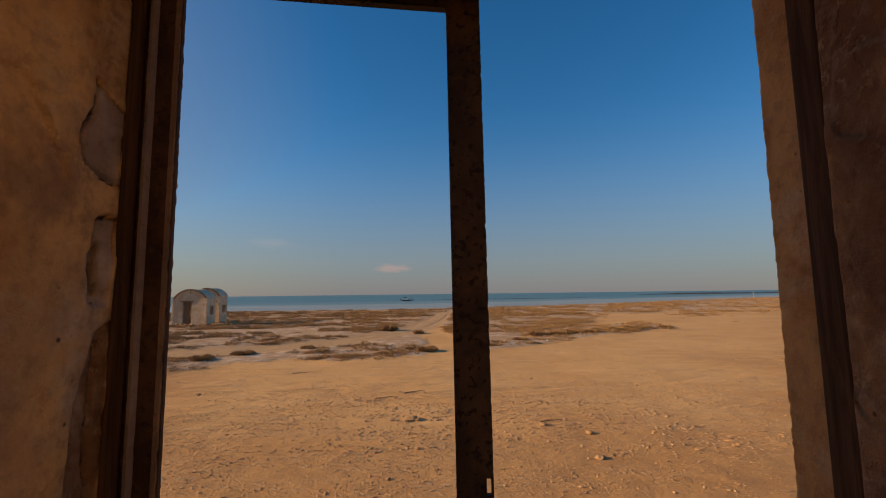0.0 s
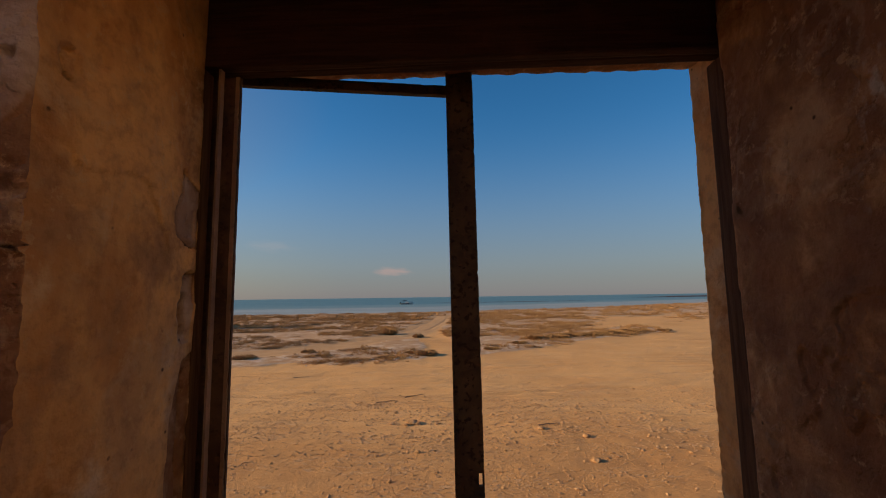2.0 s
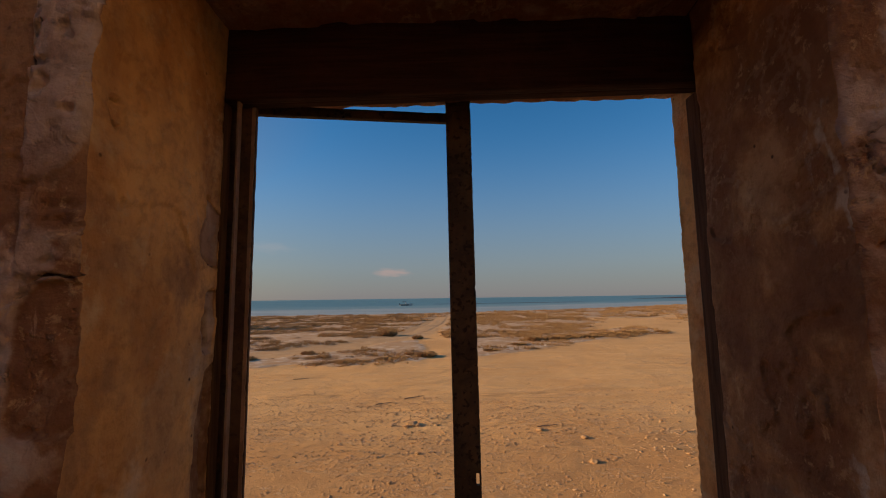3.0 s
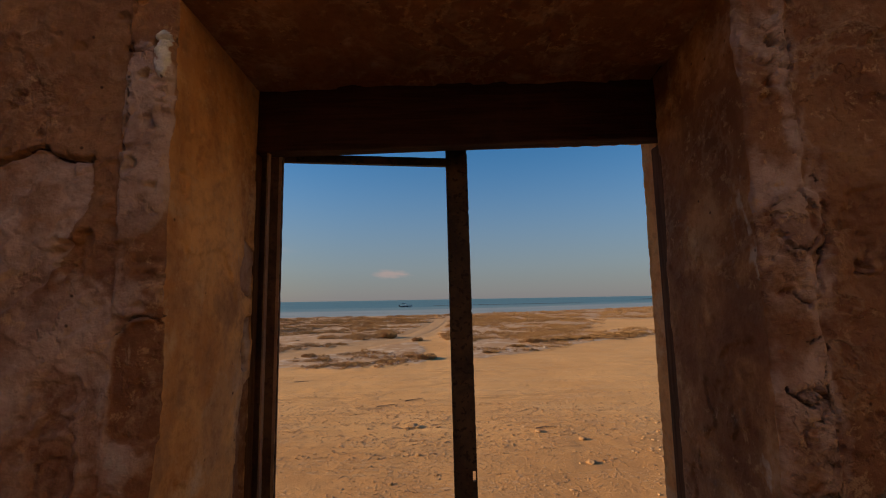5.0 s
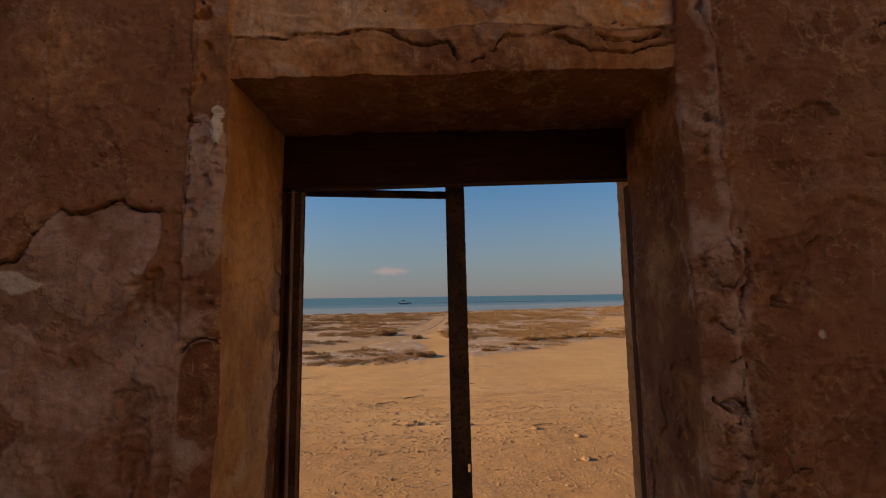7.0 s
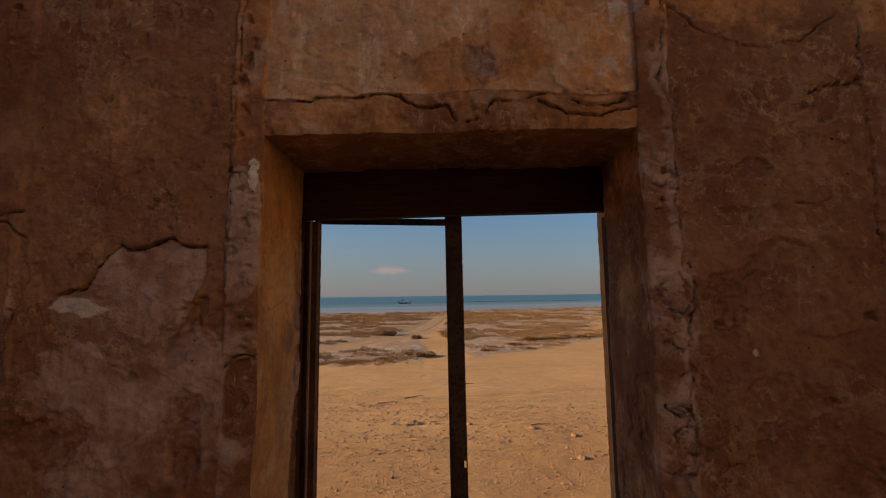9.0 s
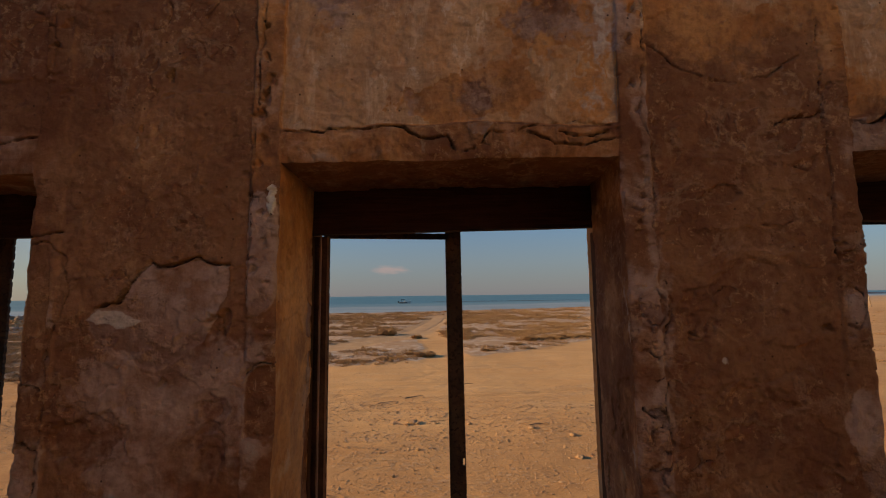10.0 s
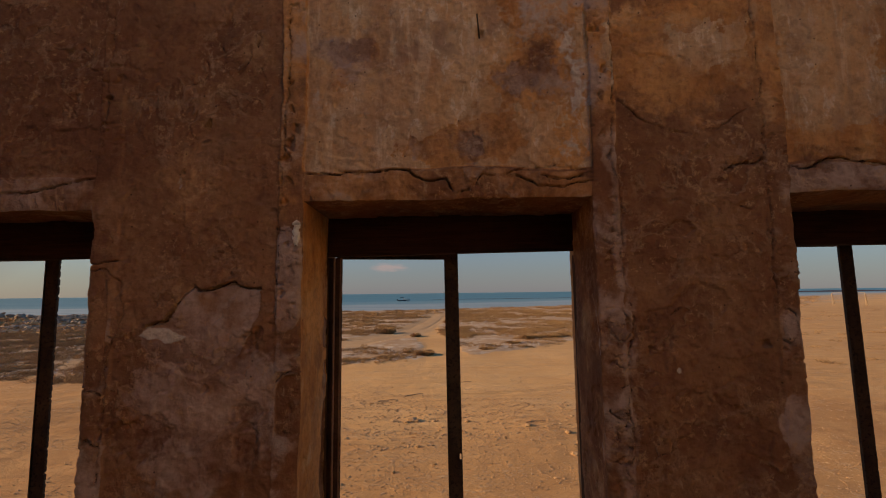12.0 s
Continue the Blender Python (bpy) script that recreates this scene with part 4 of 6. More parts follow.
        pits = smooth(0.22, 0.40, fbm(u, 2, v, 30, 4, n + 20)) * smooth(0.020, 0.008, gap)
        h[b] += 0.60 * deep * np.maximum(smooth(w, w * 0.3, gap) * smooth(0.0006, 0.002, w), 0.25 * pits)
        h[b] -= lip * 0.25 * smooth(0.02, 0.004, gap) * smooth(0.0, 0.4, fbm(u, 1, v, 16, 4, n + 50))
        coat[b, 3] += 0.3 * smooth(0.012, 0.003, gap)
        if grey:
            coat[b, 1] += grey[0] * smooth(0.034, 0.010, gap + 0.010 * fbm(u, 3, v, 24, 3, n))
    for a, b in OPENINGS:  # worn arrises
        out = np.maximum.reduce([a - x, x - b, z - HEAD, np.zeros_like(x)])
        h = h + (0.007 + 0.003 * fbm(x, 3, z, 14, 3, 77)) * np.exp(-out / 0.010) * (z > SILL - 0.05)
    return h, np.clip(coat, 0, 1), split


REVEAL_LOSS = [  # outline in depth and height, depth of the loss, pale, bare
    ([(0.287, 2.885), (0.284, 2.850), (0.267, 2.815), (0.270, 2.773), (0.300, 2.762), (0.333, 2.755), (0.333, 2.86), (0.31, 2.87)], 0.007, 1.0, -0.2),
    ([(0.318, 2.71), (0.300, 2.70), (0.296, 2.665), (0.288, 2.655), (0.292, 2.592), (0.325, 2.59), (0.333, 2.71)], 0.006, 0.8, 0.0),
    ([(0.309, 2.675), (0.301, 2.665), (0.303, 2.60), (0.311, 2.60)], 0.012, 0.0, 0.8),
    ([(0.31, 2.56), (0.285, 2.46), (0.28, 2.30), (0.29, 2.10), (0.335, 2.10), (0.335, 2.57)], 0.004, 0.0, 0.55),
]
REVEAL_SLITS = [[(0.287, 2.885), (0.284, 2.850), (0.267, 2.815), (0.270, 2.773), (0.300, 2.762), (0.331, 2.755)],
                [(0.318, 2.71), (0.300, 2.70), (0.298, 2.665), (0.300, 2.60)],
                [(0.316, 2.54), (0.312, 2.44), (0.319, 2.33)]]


def build_wall():
    fine = 0.0036
    edges = [e for o in OPENINGS for e in o]
    xs = spans((-3.2, -2.02, 0.06), (-2.02, -1.45, 0.02), (-1.45, edges[1], fine), (edges[1], edges[2], fine), (edges[2], edges[3], fine),
               (edges[3], edges[4], fine), (edges[4], 1.55, fine), (1.55, edges[5], 0.02), (edges[5], 3.4, 0.06))
    zs = spans((1.0, SILL, 0.1), (SILL, 2.1, 0.02), (2.1, HEAD, fine), (HEAD, 3.97, fine), (3.97, WALL_TOP, 0.025))
    x, z = np.meshgrid(xs, zs)
    h, coat, split = face(x, z)
    px, pz = x.copy(), z.copy()
    for i, (a, b) in enumerate(OPENINGS):
        up = smooth(HEAD + 0.05, HEAD, z) * smooth(SILL - 0.05, SILL, z)
        for j, e in enumerate((a, b)):
            rag = 0.0055 if (i, j) in ((0, 1), (2, 0)) else 0.0035
            px += up * np.exp(-np.abs(x - e) / 0.03) * (rag * fbm(0, 0, z, 5, 4, 90 + 2 * i + j) + 0.5 * rag * fbm(0, 0, z, 32, 3, 95 + i))
        pz += smooth(a - 0.05, a, x) * smooth(b + 0.05, b, x) * np.exp(-np.abs(z - HEAD) / 0.03) * (HEAD_SHIFT[i] + 0.006 * fbm(x, 0, 0, 6, 4, 120 + i) + 0.002 * fbm(x, 0, 0, 45, 3, 99))
    front = np.stack([px, h, pz], -1)
    cx, cz = (x[:-1, :-1] + x[1:, 1:]) / 2, (z[:-1, :-1] + z[1:, 1:]) / 2
    keep = np.full(cx.shape, True)
    for a, b in OPENINGS:
        keep &= ~((cx > a) & (cx < b) & (cz > SILL) & (cz < HEAD))
    verts, faces, coats, splits, count = [front.reshape(-1, 3)], [grid_faces(*x.shape, keep)], [coat.reshape(-1, 4)], [split.ravel()], x.size

    def sheet(pts, tint, near=0.0):
        nonlocal count
        r, c = pts.shape[:2]
        verts.append(pts.reshape(-1, 3))
        coats.append(np.broadcast_to(tint, (r, c, 4)).reshape(-1, 4))
        splits.append(np.broadcast_to(near, (r, c)).ravel())
        faces.append(grid_faces(r, c) + count)
        count += r * c

    rows = np.where((zs >= SILL - 1e-6) & (zs <= HEAD + 1e-6))[0]
    for i, (a, b) in enumerate(OPENINGS):
        for side, e in ((-1, a), (1, b)):
            column = int(np.argmin(np.abs(xs - e)))
            lip = front[rows, column]
            if side > 0:
                path = [(0.0, 0.012), (0.011, 0.18), (0.021, 0.326), (0.072, 0.332), (0.074, 0.386), (0.049, 0.391), (0.047, 0.470), (0.062, FACE_BACK), (0.36, FACE_BACK)]
            else:
                path = [(0.0, 0.012), (0.006, 0.18), (0.013, 0.335), (0.045, 0.342), (0.046, 0.400), (0.026, 0.403), (0.0235, 0.470), (0.04, FACE_BACK), (0.36, FACE_BACK)]
            plan = []
            for (ax, ay), (bx, by) in zip(path, path[1:]):
                n = max(2, int(math.hypot(bx - ax, by - ay) / (0.0036 if i == 1 else 0.008))) if bx < 0.3 else 5
                plan += [(ax + (bx - ax) * k / n, ay + (by - ay) * k / n) for k in range(n)]
            plan = np.array(plan + [path[-1]])
            s, zz = np.meshgrid(plan[:, 1], lip[:, 2])
            d = np.broadcast_to(plan[:, 0], s.shape)
            fade = smooth(0.012, 0.05, s) * smooth(HEAD + 0.002, HEAD - 0.03, zz)
            seed = 200 + 10 * i + side
            wob = 0.006 * fbm(0, s, zz, 4, 3, seed) + 0.003 * fbm(1, s, zz, 17, 4, seed + 3) + 0.0012 * fbm(2, s, zz, 60, 3, seed + 5)
            layer = fbm(2.2, s, zz, 5.5, 4, seed + 7)
            wob = wob + 0.004 * smooth(0.06, 0.10, layer)
            outer = smooth(0.44, 0.47, s) * smooth(0.12, 0.05, d)
            rag = outer * (0.0008 * fbm(0, 0, zz, 9, 3, seed + 4) + 0.0026 * fbm(0, 0, zz, 100, 3, seed + 6, 0.8))
            tint = np.zeros((*s.shape, 4))
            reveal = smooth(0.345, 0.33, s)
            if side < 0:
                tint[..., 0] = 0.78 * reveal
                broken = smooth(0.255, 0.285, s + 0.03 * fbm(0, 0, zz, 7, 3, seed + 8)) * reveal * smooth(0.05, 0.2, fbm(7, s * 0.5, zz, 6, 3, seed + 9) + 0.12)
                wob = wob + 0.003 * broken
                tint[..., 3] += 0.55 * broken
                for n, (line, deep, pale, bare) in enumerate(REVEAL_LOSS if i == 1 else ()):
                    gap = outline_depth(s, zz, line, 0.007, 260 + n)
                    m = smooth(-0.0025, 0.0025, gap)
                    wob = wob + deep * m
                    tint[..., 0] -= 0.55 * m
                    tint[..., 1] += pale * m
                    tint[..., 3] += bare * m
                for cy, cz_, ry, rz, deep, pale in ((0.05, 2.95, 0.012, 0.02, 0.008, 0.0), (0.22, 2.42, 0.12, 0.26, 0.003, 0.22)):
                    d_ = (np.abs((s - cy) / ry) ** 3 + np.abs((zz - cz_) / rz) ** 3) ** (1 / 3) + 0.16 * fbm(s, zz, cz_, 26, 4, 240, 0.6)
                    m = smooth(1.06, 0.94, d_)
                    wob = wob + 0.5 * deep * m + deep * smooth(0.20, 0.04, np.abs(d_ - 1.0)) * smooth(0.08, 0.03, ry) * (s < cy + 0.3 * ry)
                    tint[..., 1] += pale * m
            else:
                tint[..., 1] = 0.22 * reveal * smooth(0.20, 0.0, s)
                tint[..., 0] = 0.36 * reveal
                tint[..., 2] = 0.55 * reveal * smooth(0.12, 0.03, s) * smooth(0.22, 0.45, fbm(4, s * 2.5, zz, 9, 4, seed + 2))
                # ochre on the outer leaf stands in for light from the sunlit sand
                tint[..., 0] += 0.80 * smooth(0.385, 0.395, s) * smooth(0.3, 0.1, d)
            slit, near = np.zeros_like(s), np.zeros_like(s)
            if side < 0:
                for line in REVEAL_SLITS:
                    gap = line_gap(s, zz, line, 0.006, 30, 55)
                    slit = np.maximum(slit, 0.011 * smooth(0.0052, 0.0018, gap))
                    near = np.maximum(near, np.clip(1.0 - gap / 0.012, 0, 1) * (i == 1))
            wob = wob * (0.12 + 0.88 * reveal)
            slit = slit * reveal
            base = np.stack([e + side * (d + fade * (wob + slit) + rag), s + 0.5 * fade * wob * (s < 0.46), zz], -1)
            carry = (lip[:, None, :] - np.stack([np.full(len(lip), e), np.full(len(lip), 0.012), lip[:, 2]], -1)[:, None, :]) * np.exp(-(s - 0.012) / 0.03)[..., None]
            pts = base + carry
            pts[:, 0] = lip
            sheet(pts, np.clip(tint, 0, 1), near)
        # soffit up to the timber, and the outer leaf over it
        cols = np.where((xs >= a - 1e-6) & (xs <= b + 1e-6))[0]
        top_row = int(np.argmin(np.abs(zs - HEAD)))
        lip = front[top_row, cols]
        ys = np.linspace(0.012, 0.335, 40)
        xx, yy = np.meshgrid(lip[:, 0], ys)
        mid = (a + b) / 2
        ramp_in = smooth(0.012, 0.05, yy)
        wob = 0.007 * fbm(xx, yy, 0, 4, 3, 300 + i) + 0.004 * fbm(xx, yy, 1, 14, 4, 304 + i) + 0.0015 * fbm(xx, yy, 2, 50, 3, 305)
        wob = wob + 0.006 * smooth(0.12, 0.18, fbm(xx, yy, 5, 6, 4, 310 + i))
        pts = np.stack([mid + (xx - mid) * (1 + 0.14 * yy), yy, HEAD + ramp_in * wob + (lip[:, 2] - HEAD)[None, :] * np.exp(-(yy - 0.012) / 0.03)], -1)
        pts[0] = lip
        # browner soffit coat; part of the shade under the head is painted in
        sheet(pts, np.array([0.2, 0.3, 0, 0.55]))
        edge = [(0.402, 3.30), (0.402, 3.150), (0.42, 3.147), (0.44, 3.145), (0.455, 3.144), (0.470, 3.145), (0.476, 3.152), (FACE_BACK, 3.16), (FACE_BACK, 3.30)]
        ex = np.linspace(a - 0.07, b + 0.07, 150)
        pts = np.zeros((len(edge), len(ex), 3))
        for k, (yy_, zz_) in enumerate(edge):
            near = 1.0 if 1 <= k <= 6 else 0.0
            pts[k, :, 0], pts[k, :, 1] = ex, yy_
            pts[k, :, 2] = zz_ + near * (0.004 * (i == 1) * smooth(-0.1, 0.2, ex) + 0.0035 * fbm(ex, yy_ * 3, i, 6, 4, 330 + i) + 0.0035 * fbm(ex, yy_ * 8, i, 38, 3, 331))
        sheet(pts, np.array([0.3, 0.3, 0, 0]))
        sx, sy = np.meshgrid(np.linspace(a - 0.08, b + 0.08, 40), np.linspace(0.0, FACE_BACK, 20))
        sheet(np.stack([sx, sy, SILL + 0.008 * fbm(sx, sy, 0, 8, 3, 350)], -1), np.zeros(4))
    for z0, z1 in ((-0.3, SILL), (3.285, WALL_TOP)):
        ox, oz = np.meshgrid(np.linspace(-3.2, 3.4, 80), np.linspace(z0, z1, 20))
        sheet(np.stack([ox, FACE_BACK + 0.006 + 0.006 * fbm(ox, 0, oz, 5, 3, 360), oz], -1), np.array([0.3, 0.2, 0, 0]))
    tx, ty = np.meshgrid(np.linspace(-3.2, 3.4, 160), np.linspace(-0.01, FACE_BACK + 0.02, 14))
    sheet(np.stack([tx, ty, WALL_TOP - 0.02 + 0.05 * fbm(tx, ty, 0, 3, 4, 370)], -1), np.zeros(4))
    for end in (-3.2, 3.4):
        ey, ez = np.meshgrid(np.linspace(-0.01, FACE_BACK + 0.02, 8), np.linspace(-0.3, WALL_TOP, 40))
        sheet(np.stack([end + 0.01 * fbm(0, ey, ez, 6, 3, 380), ey, ez], -1), np.zeros(4))
    me = mesh_from("wall_north", np.concatenate(verts), np.concatenate(faces), PLASTER)
    masks(me, np.concatenate(coats))
    crack_lines(me, np.concatenate(splits))
    return tagged(new("wall_north", me), "cracked red-brown plastered wall of a ruin with three window openings", "wall", kind="structure")


build_wall()


def plain_wall(name, a, b, z0, z1, thick, label, material):
    """A rough plastered wall between two plan points; its thickness lies to the left of a to b."""
    a, b = Vector((*a, 0)), Vector((*b, 0))
    along = (b - a).normalized()
    side = Vector((-along.y, along.x, 0))
    length = (b - a).length
    nu, nv = int(length / 0.09) + 1, int((z1 - z0) / 0.09) + 1
    u, v = np.meshgrid(np.linspace(0, length, nu), np.linspace(z0, z1, nv))
    topedge = smooth(z1 - 0.5, z1, v)
    lift = topedge * 0.10 * fbm(u, 0, 0, 1.2, 4, len(name))
    sheets = []
    for off, sign in ((0.0, -1), (thick, 1)):
        bulge = off + sign * (0.012 * fbm(u, off, v, 1.5, 3, 400 + len(name)) + 0.008 * fbm(u, off, v, 6, 4, 410))
        sheets.append(np.stack([a.x + along.x * u + side.x * bulge, a.y + along.y * u + side.y * bulge, v + lift], -1))
    front, back = sheets
    n = nu * nv
    ring = np.concatenate([np.arange(nu) + (nv - 1) * nu])
    cap = np.stack([ring[:-1], ring[1:], ring[1:] + n, ring[:-1] + n], -1)
    ends = []
    for c in (0, nu - 1):
        col = np.arange(nv) * nu + c
        ends.append(np.stack([col[:-1], col[1:], col[1:] + n, col[:-1] + n], -1))
    me = mesh_from(name, np.concatenate([front.reshape(-1, 3), back.reshape(-1, 3)]), np.concatenate([grid_faces(nv, nu), grid_faces(nv, nu, flip=True) + n, cap, *ends]), material)
    coat = np.zeros((2 * n, 4))
    coat[:, 0] = 0.95
    masks(me, coat)
    return tagged(new(name, me), label, "wall", kind="structure")


ROOM_LEFT, ROOM_RIGHT, ROOM_BACK, FLOOR_Z = -2.7, 2.25, -4.2, 1.1
# unseen west side: low part admits sun, added tall part blocks it
plain_wall("wall_west", (ROOM_LEFT, -1.8), (ROOM_LEFT, ROOM_BACK), -0.2, WEST_TOP, -0.45, "unseen plastered side wall, kept low to let the sun over", PLASTER)
plain_wall("wall_west_stub", (ROOM_LEFT, 0.0), (ROOM_LEFT, -1.8), -0.2, WEST_NEAR_TOP, -0.45, "unseen tall wall piece added to keep sun off the near east wall", PLASTER)
# unseen reflector: a tall pale wall that sends sun onto the window wall
plain_wall("wall_east", (ROOM_RIGHT, ROOM_BACK), (ROOM_RIGHT, 0.0), -0.2, EAST_TOP, -0.45, "unseen pale side wall added to bounce sunlight into the room", BOUNCE_LIME)
plain_wall("wall_south", (ROOM_LEFT - 0.4, ROOM_BACK), (ROOM_RIGHT + 0.4, ROOM_BACK), -0.2, SOUTH_TOP, -0.45, "brown plastered rear wall of the ruin", PLASTER)
# added out of view: its shadow cuts sand bounce into the openings
plain_wall("wall_wing", (-7.2, 2.4), (-7.2, 0.5), -0.2, 5.0, -0.45, "unseen plain wall added to shade the ground outside the windows", PLASTER)
fx, fy = np.meshgrid(np.linspace(ROOM_LEFT - 0.1, ROOM_RIGHT + 0.1, 70), np.linspace(ROOM_BACK - 0.1, 0.1, 50))
floor_mesh = mesh_from("floor", np.stack([fx, fy, FLOOR_Z + 0.03 * fbm(fx, fy, 0, 1.2, 4, 420)], -1).reshape(-1, 3), grid_faces(*fx.shape), GROUND)
masks(floor_mesh, np.tile([0.4, 0, 0, 0], (fx.size, 1)).astype(float))
tagged(new("floor", floor_mesh), "sand-covered floor inside the ruin", "floor", kind="structure")


# ---- timbers over the openings, and what is left of the steel windows ----
def bar(points, width, deep, rag=(0.0, 0.0), step=0.006, seed=0, hole=None):
    """A flat steel bar along points (x, y, z), with rust-eaten long edges; hole: (from, to, left, right) of a slot along it."""
    bm = bmesh.new()
    a, b = Vector(points[0]), Vector(points[1])
    n = max(2, int((b - a).length / step))
    upright = abs(b.z - a.z) > abs(b.x - a.x)
    across = Vector((1, 0, 0)) if upright else Vector((0, 0, 1))

    def run(k0, k1, lo, hi, rag0, rag1):
        rings = []
        for k in range(k0, k1 + 1):
            c = a.lerp(b, k / n)
            e0 = -width / 2 + lo * width + rag0 * max(0.0, noise.noise(Vector((k * 0.31, seed, 0))) + 0.5 * noise.noise(Vector((k * 0.9, seed, 4))))
            e1 = -width / 2 + hi * width - rag1 * max(0.0, noise.noise(Vector((k * 0.27, seed, 8))) + 0.5 * noise.noise(Vector((k * 0.83, seed, 12))))
            wob = 0.0008 * noise.noise(Vector((k * 0.2, seed, 20)))
            rings.append([bm.verts.new(c + across * e + Vector((0, y, 0))) for e, y in ((e0, wob), (e1, wob), (e1, deep), (e0, deep))])
        for p, q in zip(rings, rings[1:]):
            for j in range(4):
                bm.faces.new((p[j], p[(j + 1) % 4], q[(j + 1) % 4], q[j]))
        bm.faces.new(rings[0])
        bm.faces.new(rings[-1])

    if hole:
        h0, h1, left, right = hole
        k0, k1 = int(h0 * n), int(h1 * n)
        run(0, k0, 0, 1, *rag)
        run(k0, k1, 0, left, rag[0], 0)
        run(k0, k1, right, 1, 0, rag[1])
        run(k1, n, 0, 1, *rag)
    else:
        run(0, n, 0, 1, *rag)
    bmesh.ops.recalc_face_normals(bm, faces=bm.faces[:])
    return bm


def timber_lintel(a, b, low, high, seed):
    """Two old squared timbers side by side, low at one end."""
    bm = box((a - 0.10, 0.3365, 0.0), (b + 0.10, 0.366, 0.2), 0.007)
    box_into(bm, (a - 0.10, 0.3675, 0.004), (b + 0.10, 0.3985, 0.2), 0.007)
    roughen(bm, 0.0035, 7, seed, 3)
    for v in bm.verts:
        v.co.z += low + (high - low) * min(1.0, max(0.0, (v.co.x - a) / (b - a) * 1.3 - 0.15))
    ob = part("timber_lintel", bm, TIMBER)
    return tagged(ob, "dark old timber lintel over the window opening", "lintel", group="window lintels")


def timber_jamb(x0, x1, y0, y1, seed):
    bm = roughen(box((x0, y0, SILL), (x1, y1, 3.105), 0.004), 0.0015, 9, seed, 2)
    ob = part("timber_jamb", bm, WORN_TIMBER)
    return tagged(ob, "dark old timber post set in the window reveal", "post", group="window posts")


def steel_window(name, a, b, mullion, sag, rag, seed, slot, rail_y=0.466):
    """Angle post at one jamb, flat mullion and top rail."""
    win = tagged(new(name), "rusted steel window frame without glass, hanging askew", "window", kind="structure")
    win.location = (0, 0, 0)
    post = part("post", bar([(a + 0.004, 0.380, SILL), (a + 0.004, 0.380, 3.107)], 0.058, 0.006, (0, 0.002), 0.01, seed), RUST_BROWN, win)
    part("post_web", bar([(a - 0.022, 0.387, SILL), (a - 0.022, 0.387, 3.107)], 0.006, 0.042, (0, 0), 0.05, seed + 1), RUST, win)
    part("glazing_bead", bar([(a + 0.0095, 0.346, SILL), (a + 0.0085, 0.346, 3.107)], 0.0045, 0.013, (0.0008, 0.0012), 0.008, seed + 2), LIT_PAINT, post, "narrow brown-painted bead in a lit tone")
    # lit rim of the post, added as a strip of lighter colour
    part("edge_strip", bar([(a + 0.0275, 0.3765, SILL), (a + 0.0275, 0.3765, 3.107)], 0.0075, 0.003, (0.0008, 0.003), 0.006, seed + 7), LIT_PAINT, post, "brown-painted edge of the steel post in a lit tone")
    (x0, x1), width = mullion, 0.055
    mull = part("mullion", bar([(x1, 0.456, SILL), (x0, 0.456, 3.150)], width, 0.010, rag, 0.005, seed + 3, slot), RUST, win, "pitted dark rusty mullion with a latch slot")
    part("mullion_flange", bar([(x1 - 0.0285, 0.4505, SILL), (x0 - 0.0285, 0.4505, 3.148)], 0.004, 0.012, (0, 0), 0.05, seed + 4), RUST, mull)
    z0, z1 = sag
    part("top_rail", bar([(a + 0.005, rail_y, z0), (x0 - 0.026, 0.468, z1)], 0.022, 0.014, (0.001, 0.002), 0.01, seed + 5), RUST, win, "thin rusty rail that sags at one end")
    return win


timber_lintel(*OPENINGS[1], 3.108, 3.1195, 1)
timber_lintel(*OPENINGS[0], 3.112, 3.114, 2)
timber_lintel(*OPENINGS[2], 3.127, 3.129, 3)
for n, (a, b) in enumerate(OPENINGS):
    timber_jamb(a - 0.062, a - 0.017, 0.341, 0.371, 5 + n)
    timber_jamb(b + 0.031, b + 0.085, 0.336, 0.384, 9 + n)
steel_window("window_1", *OPENINGS[1], (0.070, 0.082), (3.1145, 3.1130), (0.0012, 0.0025), 11, (0.4082, 0.4245, 0.80, 0.93), 0.400)
steel_window("window_2", *OPENINGS[0], (-1.638, -1.628), (3.131, 3.131), (0.002, 0.013), 23, None)
steel_window("window_3", *OPENINGS[2], (1.714, 1.727), (3.146, 3.146), (0.009, 0.003), 37, None)

nail = bmesh.new()
bmesh.ops.create_cone(nail, cap_ends=True, segments=8, radius1=0.0030, radius2=0.0024, depth=0.075, matrix=pose(0.170, 0.000, 3.845, 38, -10, 0))
tagged(part("nail", nail, RUST), "bent rusty iron nail stuck in the plaster", "nail")

# ---- outdoors: ground, scrub, shore and sea ----
SHORE_X, SHORE_Y = [-4500, -80, -37, -10, 22, 118, 400, 4500], [64, 66, 70, 72, 86, 159, 330, 2600]
EDGE_X, EDGE_Y = [-80, -9.9, -6.8, -0.3, 4.4, 14.0], [13.6, 14.8, 17.0, 17.9, 21.8, 30.3]
TRACK = [(-1.5, 60), (-1.8, 46), (-2.6, 36), (-4.0, 29), (-6.2, 24.2), (-9.5, 20.6), (-16, 18)]
SPUR = [(-2.3, 40), (-1.6, 30), (-0.6, 23), (0.2, 16)]


def shore(x):
    return np.interp(x, SHORE_X, SHORE_Y)


